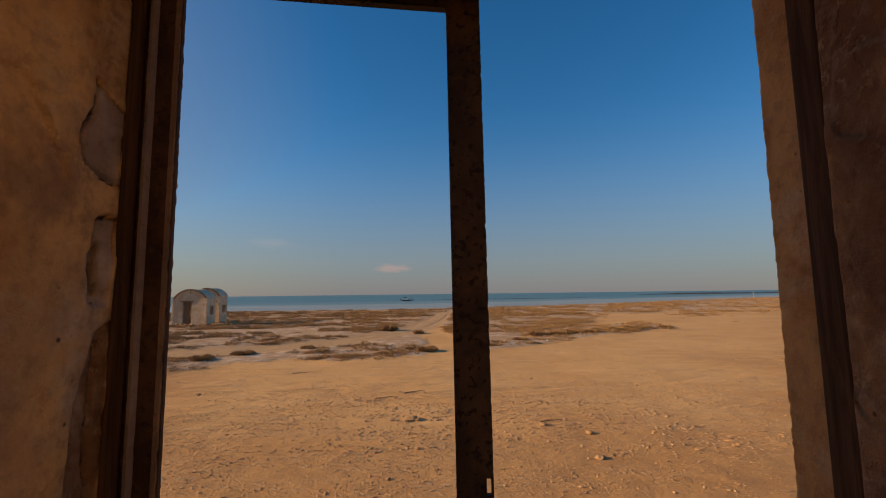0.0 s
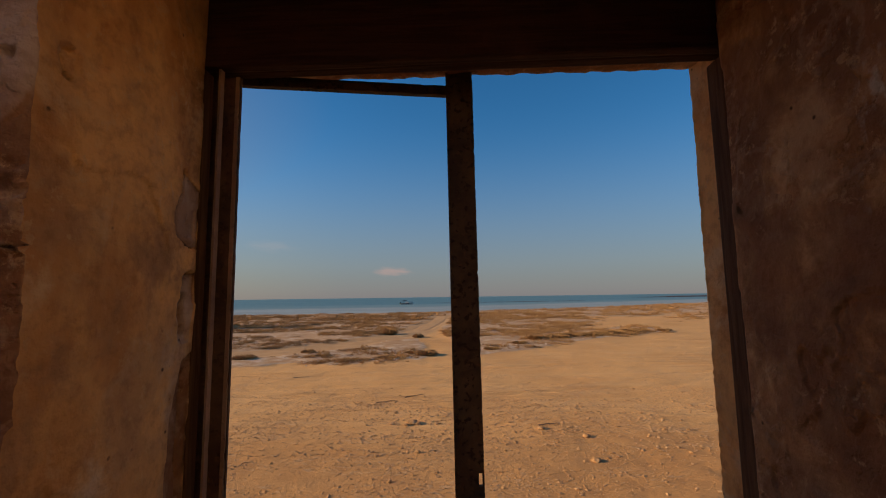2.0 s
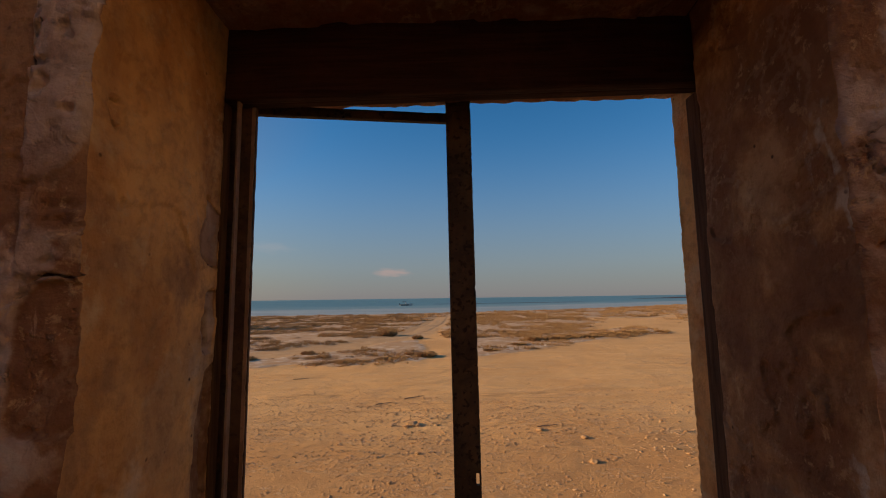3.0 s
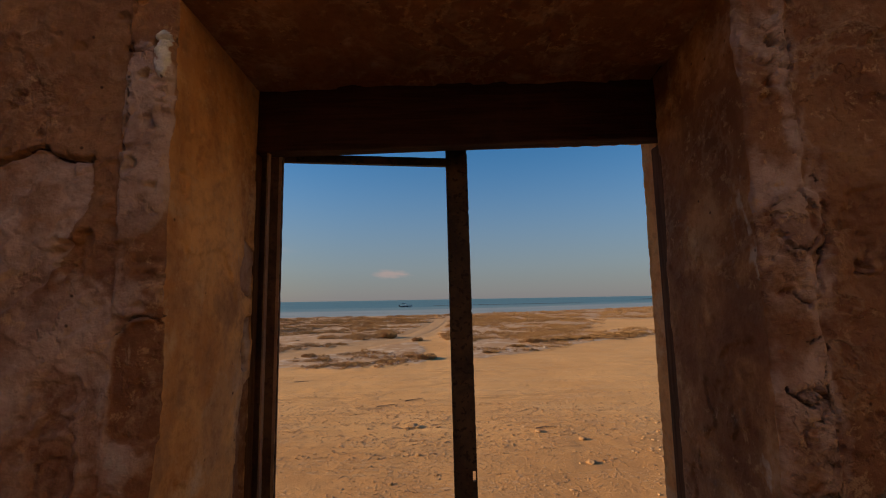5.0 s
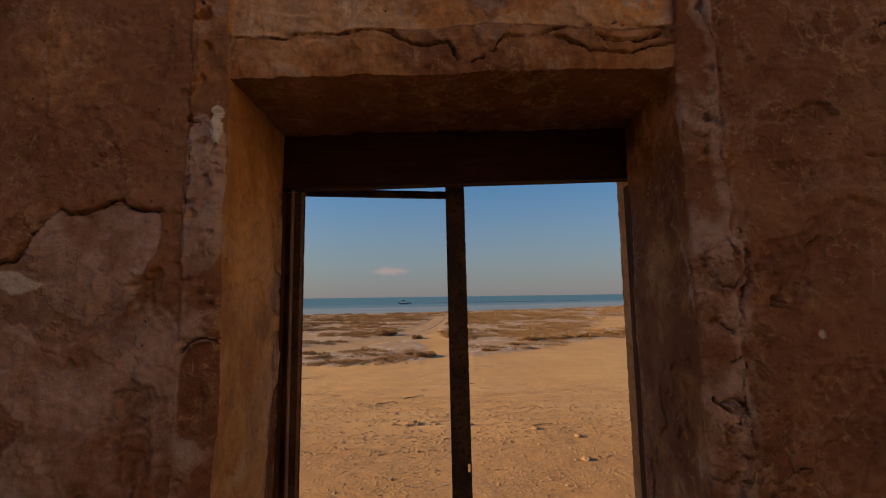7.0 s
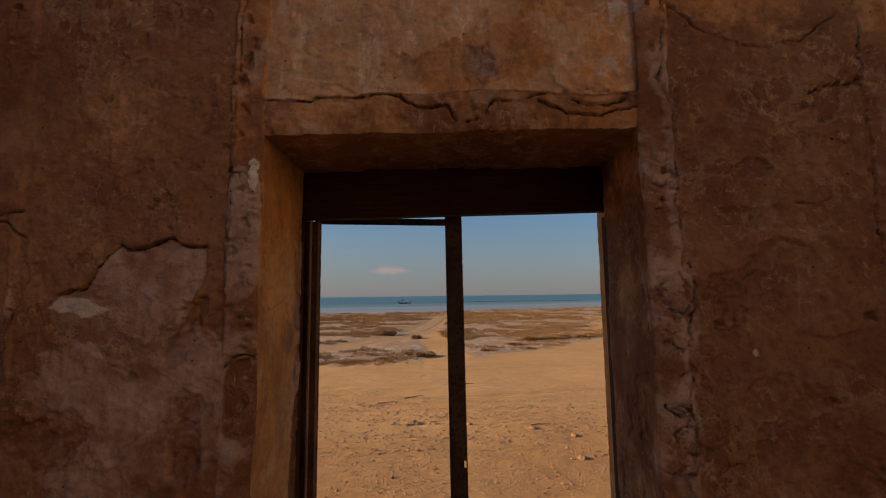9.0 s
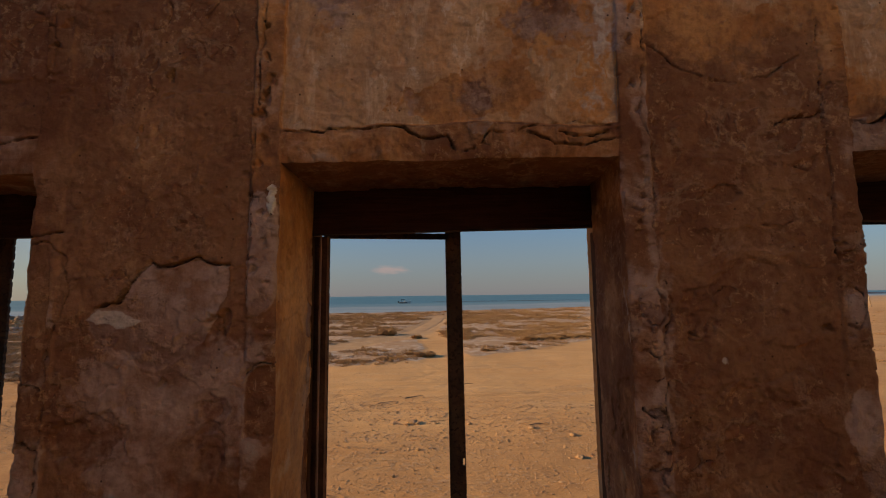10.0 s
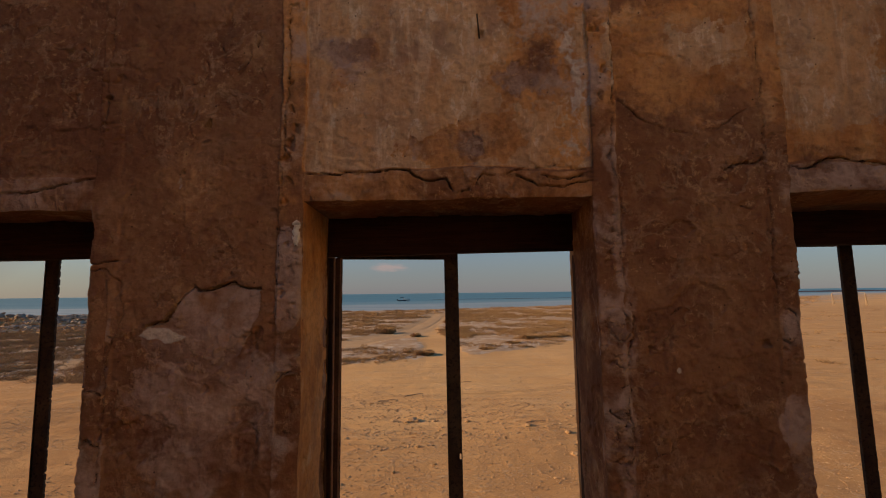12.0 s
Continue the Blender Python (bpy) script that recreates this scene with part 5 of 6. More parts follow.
def scrub_zone(x, y):
    """How much dry scrub grows at a place, 0 to 1."""
    wav = 0.9 * fbm(x, y, 0, 0.25, 3, 500) + 0.5 * fbm(x, y, 0, 0.9, 3, 503)
    edge = np.interp(x, EDGE_X, EDGE_Y)
    ratio = x / np.maximum(y, 1)
    inland = smooth(-0.6, 0.8, y - edge + wav) * (x < 15.5)
    tongue = 1 - smooth(0.27, 0.37, ratio + 0.03 * wav) * (1 - smooth(7.5, 5.0, y - edge + 2 * wav))
    far = smooth(-38, -28, y - shore(x) + 6 * wav) * smooth(0.62, 0.5, ratio) * smooth(0.1, 0.2, ratio)
    far = np.maximum(far, 0.6 * smooth(-48, -36, y - shore(x) + 8 * wav) * smooth(0.45, 0.55, ratio))
    far = np.maximum(far, smooth(-12, -7, y - shore(x) + 4 * wav))
    zone = np.maximum(inland * tongue, far) * smooth(1.5, -1.0, y - shore(x) + wav)
    zone = zone * (1 - smooth(1.9, 1.1, line_gap(x, y, TRACK, 0.5, 0.4, 7)))
    return zone * (1 - smooth(1.3, 0.7, line_gap(x, y, SPUR, 0.4, 0.4, 8)))


def ground_height(x, y):
    near = smooth(160, 60, np.hypot(x, y))
    h = near * (0.035 * fbm(x, y, 0, 0.35, 3, 510) + 0.012 * fbm(x, y, 0, 1.6, 3, 512)) + smooth(40, 15, np.hypot(x, y)) * (0.009 * fbm(x, y, 0, 5, 3, 515) + 0.004 * fbm(x, y, 2, 13, 2, 518))
    h = h + scrub_zone(x, y) * (0.05 + 0.05 * fbm(x, y, 3, 0.8, 3, 520)) * near
    for off in (-0.75, 0.75):  # wheel ruts
        lane = [(px + off, py) for px, py in TRACK]
        h = h - 0.03 * smooth(0.2, 0.06, line_gap(x, y, lane, 0.15, 0.6, 5))
    for ay, by in ((10.4, 12.6), (11.6, 13.9), (12.6, 15.4)):
        h = h - 0.024 * smooth(0.22, 0.06, line_gap(x, y, [(-14, ay - 1.2), (-5, ay), (6, by), (16, by + 4)], 0.25, 0.5, 6)) * smooth(-0.3, 0.3, fbm(x, y, 8, 0.5, 3, 530))
    past = y - shore(x)
    h = h - 0.0042 * np.clip(past, 0, 80) - 0.02 * np.clip(past - 80, 0, 100)
    return h


def build_ground():
    gs = np.geomspace
    xs = np.concatenate([-gs(4600, 82, 14), spans((-80, -16, 1.0), (-16, 16, 0.11), (16, 80, 1.0)), gs(84, 4600, 16)])
    ys = np.concatenate([-gs(4600, 2, 12), spans((-0.5, 3, 0.35), (3, 17, 0.085), (17, 46, 0.35), (46, 130, 1.0)), gs(133, 4700, 22)])
    x, y = np.meshgrid(xs, ys)
    h = ground_height(x, y)
    coat = np.zeros((x.size, 4))
    coat[:, 0] = scrub_zone(x, y).ravel()
    coat[:, 1] = smooth(-1, 5, y - shore(x) + 1.5 * fbm(x, y, 0, 0.15, 3, 540)).ravel()
    coat[:, 2] = (0.75 * smooth(2.2, 1.2, line_gap(x, y, TRACK, 0.5, 0.4, 7))).ravel()
    wav = 2.0 * fbm(x, y, 0, 0.3, 4, 545)
    # browner near and side sand, with the view's edge fall-off partly painted in
    coat[:, 3] = (np.maximum(0.75 * smooth(-0.42, -0.72, (x + 0.5 * wav) / np.maximum(y + 1.2, 1)) * smooth(-2, -5, x + wav) * smooth(44, 34, y), np.maximum(np.maximum(0.9 * smooth(4.8, 7.5, x + wav) * smooth(13, 8, y + wav), 0.62 * smooth(10.5, 5.5, y + 0.8 * wav)), 0.38 * smooth(0.62, 0.8, (x + wav) / np.maximum(y, 1)) * smooth(90, 60, y)))).ravel()
    me = mesh_from("ground", np.stack([x, y, h], -1).reshape(-1, 3), grid_faces(*x.shape), GROUND)
    masks(me, coat)
    return tagged(new("ground", me), "orange desert sand with pale salty soil and a tidal flat", "ground", kind="structure")


build_ground()

SEA_Z = -0.22
sx, sy = np.meshgrid(np.concatenate([-np.geomspace(4800, 200, 12), np.linspace(-180, 180, 19), np.geomspace(200, 4800, 12)]), np.concatenate([np.linspace(60, 400, 18), np.geomspace(430, 4800, 14)]))
sea_mesh = mesh_from("water", np.stack([sx, sy, np.full(sx.shape, SEA_Z)], -1).reshape(-1, 3), grid_faces(*sx.shape), WATER)
masks(sea_mesh, np.stack([smooth(210, 40, sy - (shore(sx) - 72)), sx * 0, sx * 0], -1).reshape(-1, 3))
tagged(new("water", sea_mesh), "calm shallow turquoise sea up to the horizon", "sea", kind="structure")


def sandbar(x0, x1, y, deep, high, seed):
    u, v = np.meshgrid(np.linspace(0, 1, 60), np.linspace(-1, 1, 9))
    z = SEA_Z - 0.05 + high * (1 - v * v) * smooth(0, 0.12, u) * smooth(1, 0.88, u) * (0.8 + 0.5 * fbm(u * 9, v, 0, 2, 3, seed))
    me = mesh_from("sandbar", np.stack([x0 + (x1 - x0) * u, y + deep * v + 0.12 * (x1 - x0) * u, z], -1).reshape(-1, 3), grid_faces(*u.shape), REEF)
    return tagged(new("sandbar", me), "low dark reef bar lying in the shallow sea", "sandbar", kind="structure")


sandbar(150, 620, 380, 14, 1.15, 1)
sandbar(-14, 70, 205, 5, 0.16, 2)

STICKS = [(-1.75, 10.9, 0.5, 30), (-1.05, 11.5, 0.6, 34), (1.95, 8.75, 0.45, 16), (-5.2, 14.4, 0.5, 20), (0.55, 13.2, 0.35, 8)]

# ---- stones on the sand ----
BALL = bmesh.new()
bmesh.ops.create_icosphere(BALL, subdivisions=1, radius=1.0)
BALL_V = np.array([v.co[:] for v in BALL.verts])
BALL_F = np.array([[v.index for v in f.verts] for f in BALL.faces])
BALL.free()


def stones(name, places, sizes, material, label, category, seed, flat=0.5):
    """Many loose stones as one object."""
    rng = np.random.default_rng(seed)
    n, k = len(places), len(BALL_V)
    bumpy = 1 + 0.48 * rng.uniform(-1, 1, (n, k, 1))
    shape = rng.uniform(0.6, 1.35, (n, 1, 3)) * np.array([1, 1, flat])
    turn = rng.uniform(0, 2 * np.pi, n)
    v = BALL_V[None] * bumpy * shape * np.asarray(sizes)[:, None, None]
    c, s = np.cos(turn)[:, None], np.sin(turn)[:, None]
    v = np.stack([v[..., 0] * c - v[..., 1] * s, v[..., 0] * s + v[..., 1] * c, v[..., 2]], -1)
    px, py = np.asarray(places)[:, 0], np.asarray(places)[:, 1]
    pz = np.asarray(places)[:, 2] if np.asarray(places).shape[1] > 2 else ground_height(px, py)
    v = v + np.stack([px, py, pz + np.asarray(sizes) * 0.15], -1)[:, None, :]
    f = (BALL_F[None] + (np.arange(n) * k)[:, None, None]).reshape(-1, 3)
    me = mesh_from(name, v.reshape(-1, 3), f, material, False)
    return tagged(new(name, me), label, category, kind="stuff")


rng = np.random.default_rng(5)
places, sizes = [], []
while len(places) < 30000:
    x, y = rng.uniform(-13, 15, 400), rng.uniform(3.2, 17.5, 400)
    thick = smooth(0.02, 0.30, fbm(x, y, 0, 0.8, 4, 600)) * 0.95 + 0.05
    thick = thick * (0.25 + 0.75 * smooth(13.5, 9.5, y - 0.15 * x)) * (0.15 + 0.85 * smooth(8.5, 5.5, x)) * (0.40 + 0.60 * smooth(5.0, 7.5, y))
    pick = rng.uniform(0, 1, 400) < thick
    for px, py in zip(x[pick], y[pick]):
        places.append((px, py))
        sizes.append(0.005 + 0.010 * rng.random() ** 2 + (0.012 * rng.random() if rng.random() < 0.06 else 0))
stones("gravel", places, sizes, CRUST, "scattered tan pebbles and crumbs of stone on the sand", "gravel", 6)

clods, clod_sizes = [], []
for n in range(900):
    cx, cy = (rng.uniform(-7, 7.5), rng.uniform(5.0, 12.5)) if n < 600 else (rng.uniform(-2.5, 6), rng.uniform(7.0, 11.0))
    if float(fbm(cx, cy, 5, 0.35, 3, 640)) < -0.12:
        continue
    for m in range(int(rng.integers(6, 26))):
        clods.append((cx + rng.normal(0, 0.34), cy + rng.normal(0, 0.08)))
        clod_sizes.append(0.006 + (0.019 if n < 600 else 0.030) * rng.random() ** 3)
stones("sand_clods", clods, clod_sizes, CRUST, "flat crusty tan clods of sand in loose patches", "clods", 8, 0.40)

ROCK_SPOTS = [(-0.865, 9.01, 0.115), (-0.74, 8.93, 0.07), (-0.98, 8.86, 0.06), (2.50, 8.00, 0.07), (1.75, 8.49, 0.075), (2.30, 6.86, 0.075), (-1.82, 8.87, 0.05),
              (1.20, 8.33, 0.05), (-0.92, 6.06, 0.055), (0.42, 8.9, 0.09), (-0.35, 8.95, 0.07), (-6.9, 11.46, 0.09), (-1.3, 7.1, 0.06), (-0.6, 7.25, 0.07), (-0.25, 6.4, 0.045),
              (2.9, 9.2, 0.06), (3.3, 8.6, 0.06), (3.05, 10.2, 0.07), (4.2, 9.6, 0.055), (4.6, 8.4, 0.06), (3.9, 7.4, 0.05), (5.5, 10.8, 0.06), (5.1, 12.2, 0.06), (0.9, 7.3, 0.04)]


def rock(x, y, size, seed):
    bm = bmesh.new()
    bmesh.ops.create_icosphere(bm, subdivisions=2, radius=size)
    for v in bm.verts:
        p = v.co / size
        v.co *= 1 + 0.35 * noise.noise(p * 1.6 + Vector((seed, 0, 0))) + 0.14 * noise.noise(p * 4.5 + Vector((0, seed, 0)))
        v.co.z *= 0.5
    ob = part("rock", bm, CRUST)
    ob.matrix_world = pose(x, y, float(ground_height(np.array(x), np.array(y))) + size * 0.22, 0, 0, seed * 67)
    return tagged(ob, "rough tan sandstone lump lying on the sand", "rock", group="rocks on the sand")


for n, (x, y, size) in enumerate(ROCK_SPOTS):
    rock(x, y, size if n < 6 else 0.68 * size, n)

# ---- dry scrub ----


def tufts(places, radii, heights, blades, width, seed):
    """Points and triangles of dry tufts made of thin leaning blades."""
    rng = np.random.default_rng(seed)
    n = len(places)
    a = rng.uniform(0, 2 * np.pi, (n, blades))
    r0 = np.sqrt(rng.uniform(0, 1, (n, blades))) * 0.85
    lean = rng.uniform(0.3, 1.4, (n, blades))
    hi = heights[:, None] * rng.uniform(0.5, 0.95, (n, blades)) * (1.1 - 0.85 * r0 ** 2)
    bx, by = np.cos(a) * r0 * radii[:, None], np.sin(a) * r0 * radii[:, None]
    a2 = a + rng.normal(0, 0.6, (n, blades))
    tx, ty = bx + np.cos(a2) * lean * radii[:, None] * 0.42, by + np.sin(a2) * lean * radii[:, None] * 0.42
    w = width * radii[:, None] * rng.uniform(0.5, 1.4, (n, blades))
    a3 = rng.uniform(0, 2 * np.pi, (n, blades))
    ox, oy = np.cos(a3) * w, np.sin(a3) * w
    z0 = ground_height(places[:, 0], places[:, 1])[:, None] - 0.02
    zero = np.zeros_like(bx)
    px, py = places[:, 0][:, None], places[:, 1][:, None]
    v = np.stack([np.stack([px + bx - ox, py + by - oy, z0 + zero], -1), np.stack([px + bx + ox, py + by + oy, z0 + zero], -1),
                  np.stack([px + tx + ox * 0.7, py + ty + oy * 0.7, z0 + hi * 0.8], -1), np.stack([px + tx * 1.05 - ox * 0.4, py + ty * 1.05 - oy * 0.4, z0 + hi], -1)], 2)
    f = (np.arange(n * blades) * 4)[:, None] + np.arange(4)[None]
    return v.reshape(-1, 3), f


def grow(count, lo, hi, seed, power=1.0):
    """Random places where scrub grows."""
    rng = np.random.default_rng(seed)
    out = []
    while len(out) < count:
        y = rng.uniform(lo, hi, 3000)
        x = rng.uniform(-1.25, 0.85, 3000) * y
        ok = rng.uniform(0, 1, 3000) < (scrub_zone(x, y) ** 1.5) * smooth(-0.25, 0.30, fbm(x, y, 0, 0.35, 3, 700)) ** power * (0.12 + 0.88 * smooth(-0.05, 0.28, fbm(x, y * 1.4, 0, 1.1, 3, 701)))
        out += list(zip(x[ok], y[ok]))
    return np.array(out[:count])


def scrub_patch(name, places, r, h, blades, width, seed, label):
    rng = np.random.default_rng(seed + 1)
    radii = r[0] + (r[1] - r[0]) * rng.random(len(places)) ** 2
    heights = h[0] + (h[1] - h[0]) * rng.random(len(places)) ** 1.5
    v, f = tufts(places, radii, heights, blades, width, seed)
    return tagged(new(name, mesh_from(name, v, f, SCRUB, False)), label, "scrub", kind="stuff")


near_places = grow(3300, 14, 34, 71, 0.6)
open_soil = np.hypot((near_places[:, 0] + 3.4) / 2.6, (near_places[:, 1] - 19.9) / 1.7) < 1
near_places = near_places[~open_soil | (np.arange(len(near_places)) % 3 == 0)]
scrub_patch("near_scrub", near_places, (0.06, 0.40), (0.05, 0.20), 100, 0.020, 72, "low dry brown tufts on pale salty soil")
scrub_patch("low_tufts", grow(5200, 13.5, 30, 87, 0.4), (0.03, 0.12), (0.025, 0.09), 26, 0.045, 88, "sparse tiny dry tufts between salt crusts")
scrub_patch("dry_grass", grow(7600, 26, 56, 73, 0.4), (0.12, 0.48), (0.08, 0.28), 84, 0.018, 74, "wide field of dry tan grass tufts")
scrub_patch("shore_scrub", grow(3400, 50, 165, 75, 0.5), (0.3, 1.1), (0.14, 0.40), 60, 0.024, 76, "belt of dry tan scrub along the shore")


left_rng = np.random.default_rng(83)
left_y = left_rng.uniform(13.6, 36, 1500)
left_places = np.stack([left_rng.uniform(-1.2, -0.70, 1500) * left_y, left_y], -1)
scrub_patch("stony_scrub", left_places[fbm(left_places[:, 0], left_places[:, 1], 0, 0.5, 3, 705) > -0.12], (0.12, 0.55), (0.06, 0.28), 90, 0.016, 84, "low purple-brown scrub on stony soil near rubble")
right_y = left_rng.uniform(16, 58, 90)
right_places = np.stack([left_rng.uniform(0.74, 1.05, 90) * right_y, right_y], -1)
scrub_patch("sparse_scrub", right_places, (0.15, 0.6), (0.06, 0.2), 90, 0.016, 86, "few low dry tufts on open orange sand")
salt_places = grow(6500, 14, 40, 77, 0.3)
salt_sizes = 0.012 + 0.05 * np.random.default_rng(78).random(len(salt_places)) ** 3
stones("salt_crumbs", salt_places, salt_sizes, SALT, "pale crumbs of salty soil and stone among the scrub", "crumbs", 79, 0.6)


def shrub(x, y, radius, height, seed):
    v, f = tufts(np.array([(x, y)]), np.array([radius]), np.array([height * 1.05]), 1500, 0.009, seed)
    z = float(ground_height(np.array(x), np.array(y)))
    ob = new("shrub", mesh_from("shrub", v - np.array([x, y, z]), f, SCRUB, False))
    ob.location = (x, y, z)
    return tagged(ob, "low rounded dry brown shrub on pale soil", "shrub", group="shrubs at the edge of the sand")


for n, (x, y, radius, height) in enumerate([(-1.25, 19.6, 0.42, 0.26), (-1.9, 20.2, 0.34, 0.15), (4.88, 25.9, 0.42, 0.30), (5.6, 26.6, 0.35, 0.22), (6.6, 26.8, 0.5, 0.24), (7.5, 27.6, 0.6, 0.22), (8.8, 28.0, 0.6, 0.24), (9.8, 28.8, 0.7, 0.24),
                                             (11.0, 29.4, 0.7, 0.26), (12.1, 30.0, 0.7, 0.30), (13.2, 30.7, 0.55, 0.24), (15.0, 31.0, 0.45, 0.2), (-7.1, 20.7, 0.28, 0.2), (-2.37, 28.4, 0.3, 0.3), (-10.2, 17.14, 0.36, 0.26), (-9.3, 18.75, 0.42, 0.2),
                                             (-2.9, 18.6, 0.38, 0.12), (-6.0, 19.4, 0.30, 0.12), (1.9, 21.2, 0.35, 0.14), (3.6, 23.6, 0.35, 0.16), (-4.69, 31.18, 0.5, 0.5), (-12.3, 16.4, 0.4, 0.18), (-14.6, 16.2, 0.45, 0.2)]):
    shrub(x, y, radius, height, 900 + n)

# ---- rubble heaps of fallen houses by the shore ----


def heap(x, y, rx, ry, high, count, size, material, seed):
    rng = np.random.default_rng(seed)
    r, a = np.sqrt(rng.random(count)), rng.uniform(0, 2 * np.pi, count)
    px, py = x + rx * r * np.cos(a), y + ry * r * np.sin(a)
    pz = ground_height(px, py) + high * np.clip(1 - r, 0, 1) ** 0.8 * rng.uniform(0.6, 1.0, count)
    return stones("rubble_heap", np.stack([px, py, pz], -1), size * (0.35 + rng.random(count) ** 2), material, "heap of broken building stone near the shore", "rubble", seed)


heap(-43, 47, 6, 3, 1.0, 420, 0.26, GREY_STONE, 801)
heap(-52, 48, 5, 3, 0.8, 360, 0.26, STONE, 802)
heap(-60, 54, 9, 4, 1.1, 420, 0.32, GREY_STONE, 803)
heap(-34, 37, 5, 3.5, 0.35, 380, 0.17, STONE, 804)
heap(-40, 38, 8, 4, 0.35, 420, 0.20, GREY_STONE, 805)
heap(-48, 42, 9, 4, 0.5, 420, 0.24, STONE, 808)
heap(-24.5, 36.6, 3.6, 0.9, 0.18, 150, 0.17, STONE, 806)
heap(-21.0, 38.6, 1.4, 1.6, 0.25, 60, 0.2, STONE, 807)


# ---- the vaulted huts ----
def arc_outline(w, eave, apex, n=14):
    rise = apex - eave
    radius = (w * w / 4 + rise * rise) / (2 * rise)
    half = math.asin(w / 2 / radius)
    return [(radius * math.sin(half - 2 * half * k / n), eave + rise - radius + radius * math.cos(half - 2 * half * k / n)) for k in range(n + 1)]


def gable(w, eave, apex, y0, y1, door):
    """A gable wall under a segmental vault; door: (left, right, height) of its doorway, or None."""
    bm = bmesh.new()
    ring = [(-w / 2, -0.3)]
    if door:
        ring += [(door[0], -0.3), (door[0], door[2]), (door[1], door[2]), (door[1], -0.3)]
    ring += [(w / 2, -0.3)] + arc_outline(w, eave, apex)
    front = [bm.verts.new((x, y0, z)) for x, z in ring]
    back = [bm.verts.new((x, y1, z)) for x, z in ring]
    bm.faces.new(front)
    bm.faces.new(back[::-1])
    for k in range(len(ring)):
        bm.faces.new((front[k - 1], front[k], back[k], back[k - 1]))
    bmesh.ops.recalc_face_normals(bm, faces=bm.faces[:])
    bmesh.ops.triangulate(bm, faces=bm.faces[:])
    return bm


def vaulted_hut(x, y, turn, w, deep, eave, apex, door, leaf, label, seed):
    hut = tagged(new("hut"), label, "hut")
    hut.matrix_world = pose(x, y, 0, 0, 0, turn)
    t = 0.28
    part("front_wall", gable(w, eave, apex, 0, t, door), HUT_LIME, hut)
    part("rear_wall", gable(w, eave, apex, deep - t, deep, None), HUT_LIME, hut)
    for s in (-1, 1):
        lo, hi = sorted((s * w / 2, s * (w / 2 - t)))
        bm = bmesh.new()
        cut = deep * 0.40, deep * 0.40 + 0.55
        for y0, y1, z0, z1 in ((t, cut[0], -0.3, eave), (cut[1], deep - t, -0.3, eave), (cut[0], cut[1], -0.3, 0.95), (cut[0], cut[1], 1.75, eave)):
            box_into(bm, (lo + 0.003, y0 + 0.002, z0), (hi - 0.003, y1 - 0.002, z1))
        part("side_wall", bm, HUT_LIME, hut)
    bm = bmesh.new()
    outline = arc_outline(w + 0.05, eave - 0.02, apex + 0.04)
    inner = arc_outline(w - 0.10, eave - 0.02, apex - 0.10)
    rng_y = [(-0.06 + (deep + 0.12) * k / 6) for k in range(7)]
    rings = []
    for yy in rng_y:
        rings.append([bm.verts.new((px + 0.03 * noise.noise(Vector((px, yy, seed))), yy, pz + 0.03 * noise.noise(Vector((yy, px, seed + 3))))) for px, pz in outline + inner[::-1]])
    for p, q in zip(rings, rings[1:]):
        for k in range(len(p)):
            bm.faces.new((p[k - 1], p[k], q[k], q[k - 1]))
    for ring in (rings[0], rings[-1]):
        half = len(outline)
        for k in range(half - 1):
            bm.faces.new((ring[k], ring[k + 1], ring[-2 - k], ring[-1 - k]))
    bmesh.ops.recalc_face_normals(bm, faces=bm.faces[:])
    part("vault_roof", bm, HUT_LIME, hut)
    verge = bmesh.new()
    outer, under = arc_outline(w + 0.10, eave - 0.04, apex + 0.07), arc_outline(w - 0.16, eave - 0.04, apex - 0.07)
    for k in range(len(outer) - 1):
        drop = 0.05 * noise.noise(Vector((k * 0.9, seed, 2)))
        ring = [verge.verts.new((px, yy, pz + (drop if low else 0.0))) for yy in (-0.09, 0.02) for (px, pz), low in ((outer[k], 0), (outer[k + 1], 0), (under[k + 1], 1), (under[k], 1))]
        for q in ((0, 1, 2, 3), (7, 6, 5, 4), (0, 4, 5, 1), (1, 5, 6, 2), (2, 6, 7, 3), (3, 7, 4, 0)):
            verge.faces.new([ring[j] for j in q])
    bmesh.ops.recalc_face_normals(verge, faces=verge.faces[:])
    part("verge", verge, MUD, hut, "eroded brown mud edge along the vault")
    for s in (-1, 1):
        part("corner_pier", roughen(box((s * w / 2 - 0.13, -0.05, -0.2), (s * w / 2 + 0.13, 0.20, eave - 0.06), 0.03), 0.03, 2.5, seed + s, 2), HUT_LIME, hut)
    lintel = part("door_lintel", box((door[0] - 0.18, -0.03, door[2] + 0.004), (door[1] + 0.18, 0.05, door[2] + 0.10), 0.01), DOOR_WOOD, hut)
    if leaf:
        d = part("door", box((door[0] + 0.03, 0.16, 0.02), (door[0] + 0.03 + leaf * (door[1] - door[0] - 0.06), 0.20, door[2] - 0.03), 0.008), DOOR_WOOD, hut, "weathered board door standing in the doorway")
        for k in range(1, 4):
            xk = door[0] + 0.03 + k * leaf * (door[1] - door[0]) / 4
            part("batten", box((xk - 0.02, 0.14, 0.05), (xk + 0.02, 0.159, door[2] - 0.06), 0.004), DOOR_WOOD, d)
    part("vent_hole", box((-0.06, -0.012, apex - 0.36), (0.06, -0.003, apex - 0.24), 0.002), DOOR_WOOD, hut, "small dark vent below the vault")
    part("threshold", box((door[0] - 0.3, -0.45, -0.2), (door[1] + 0.3, -0.01, 0.10), 0.03), HUT_LIME, hut)
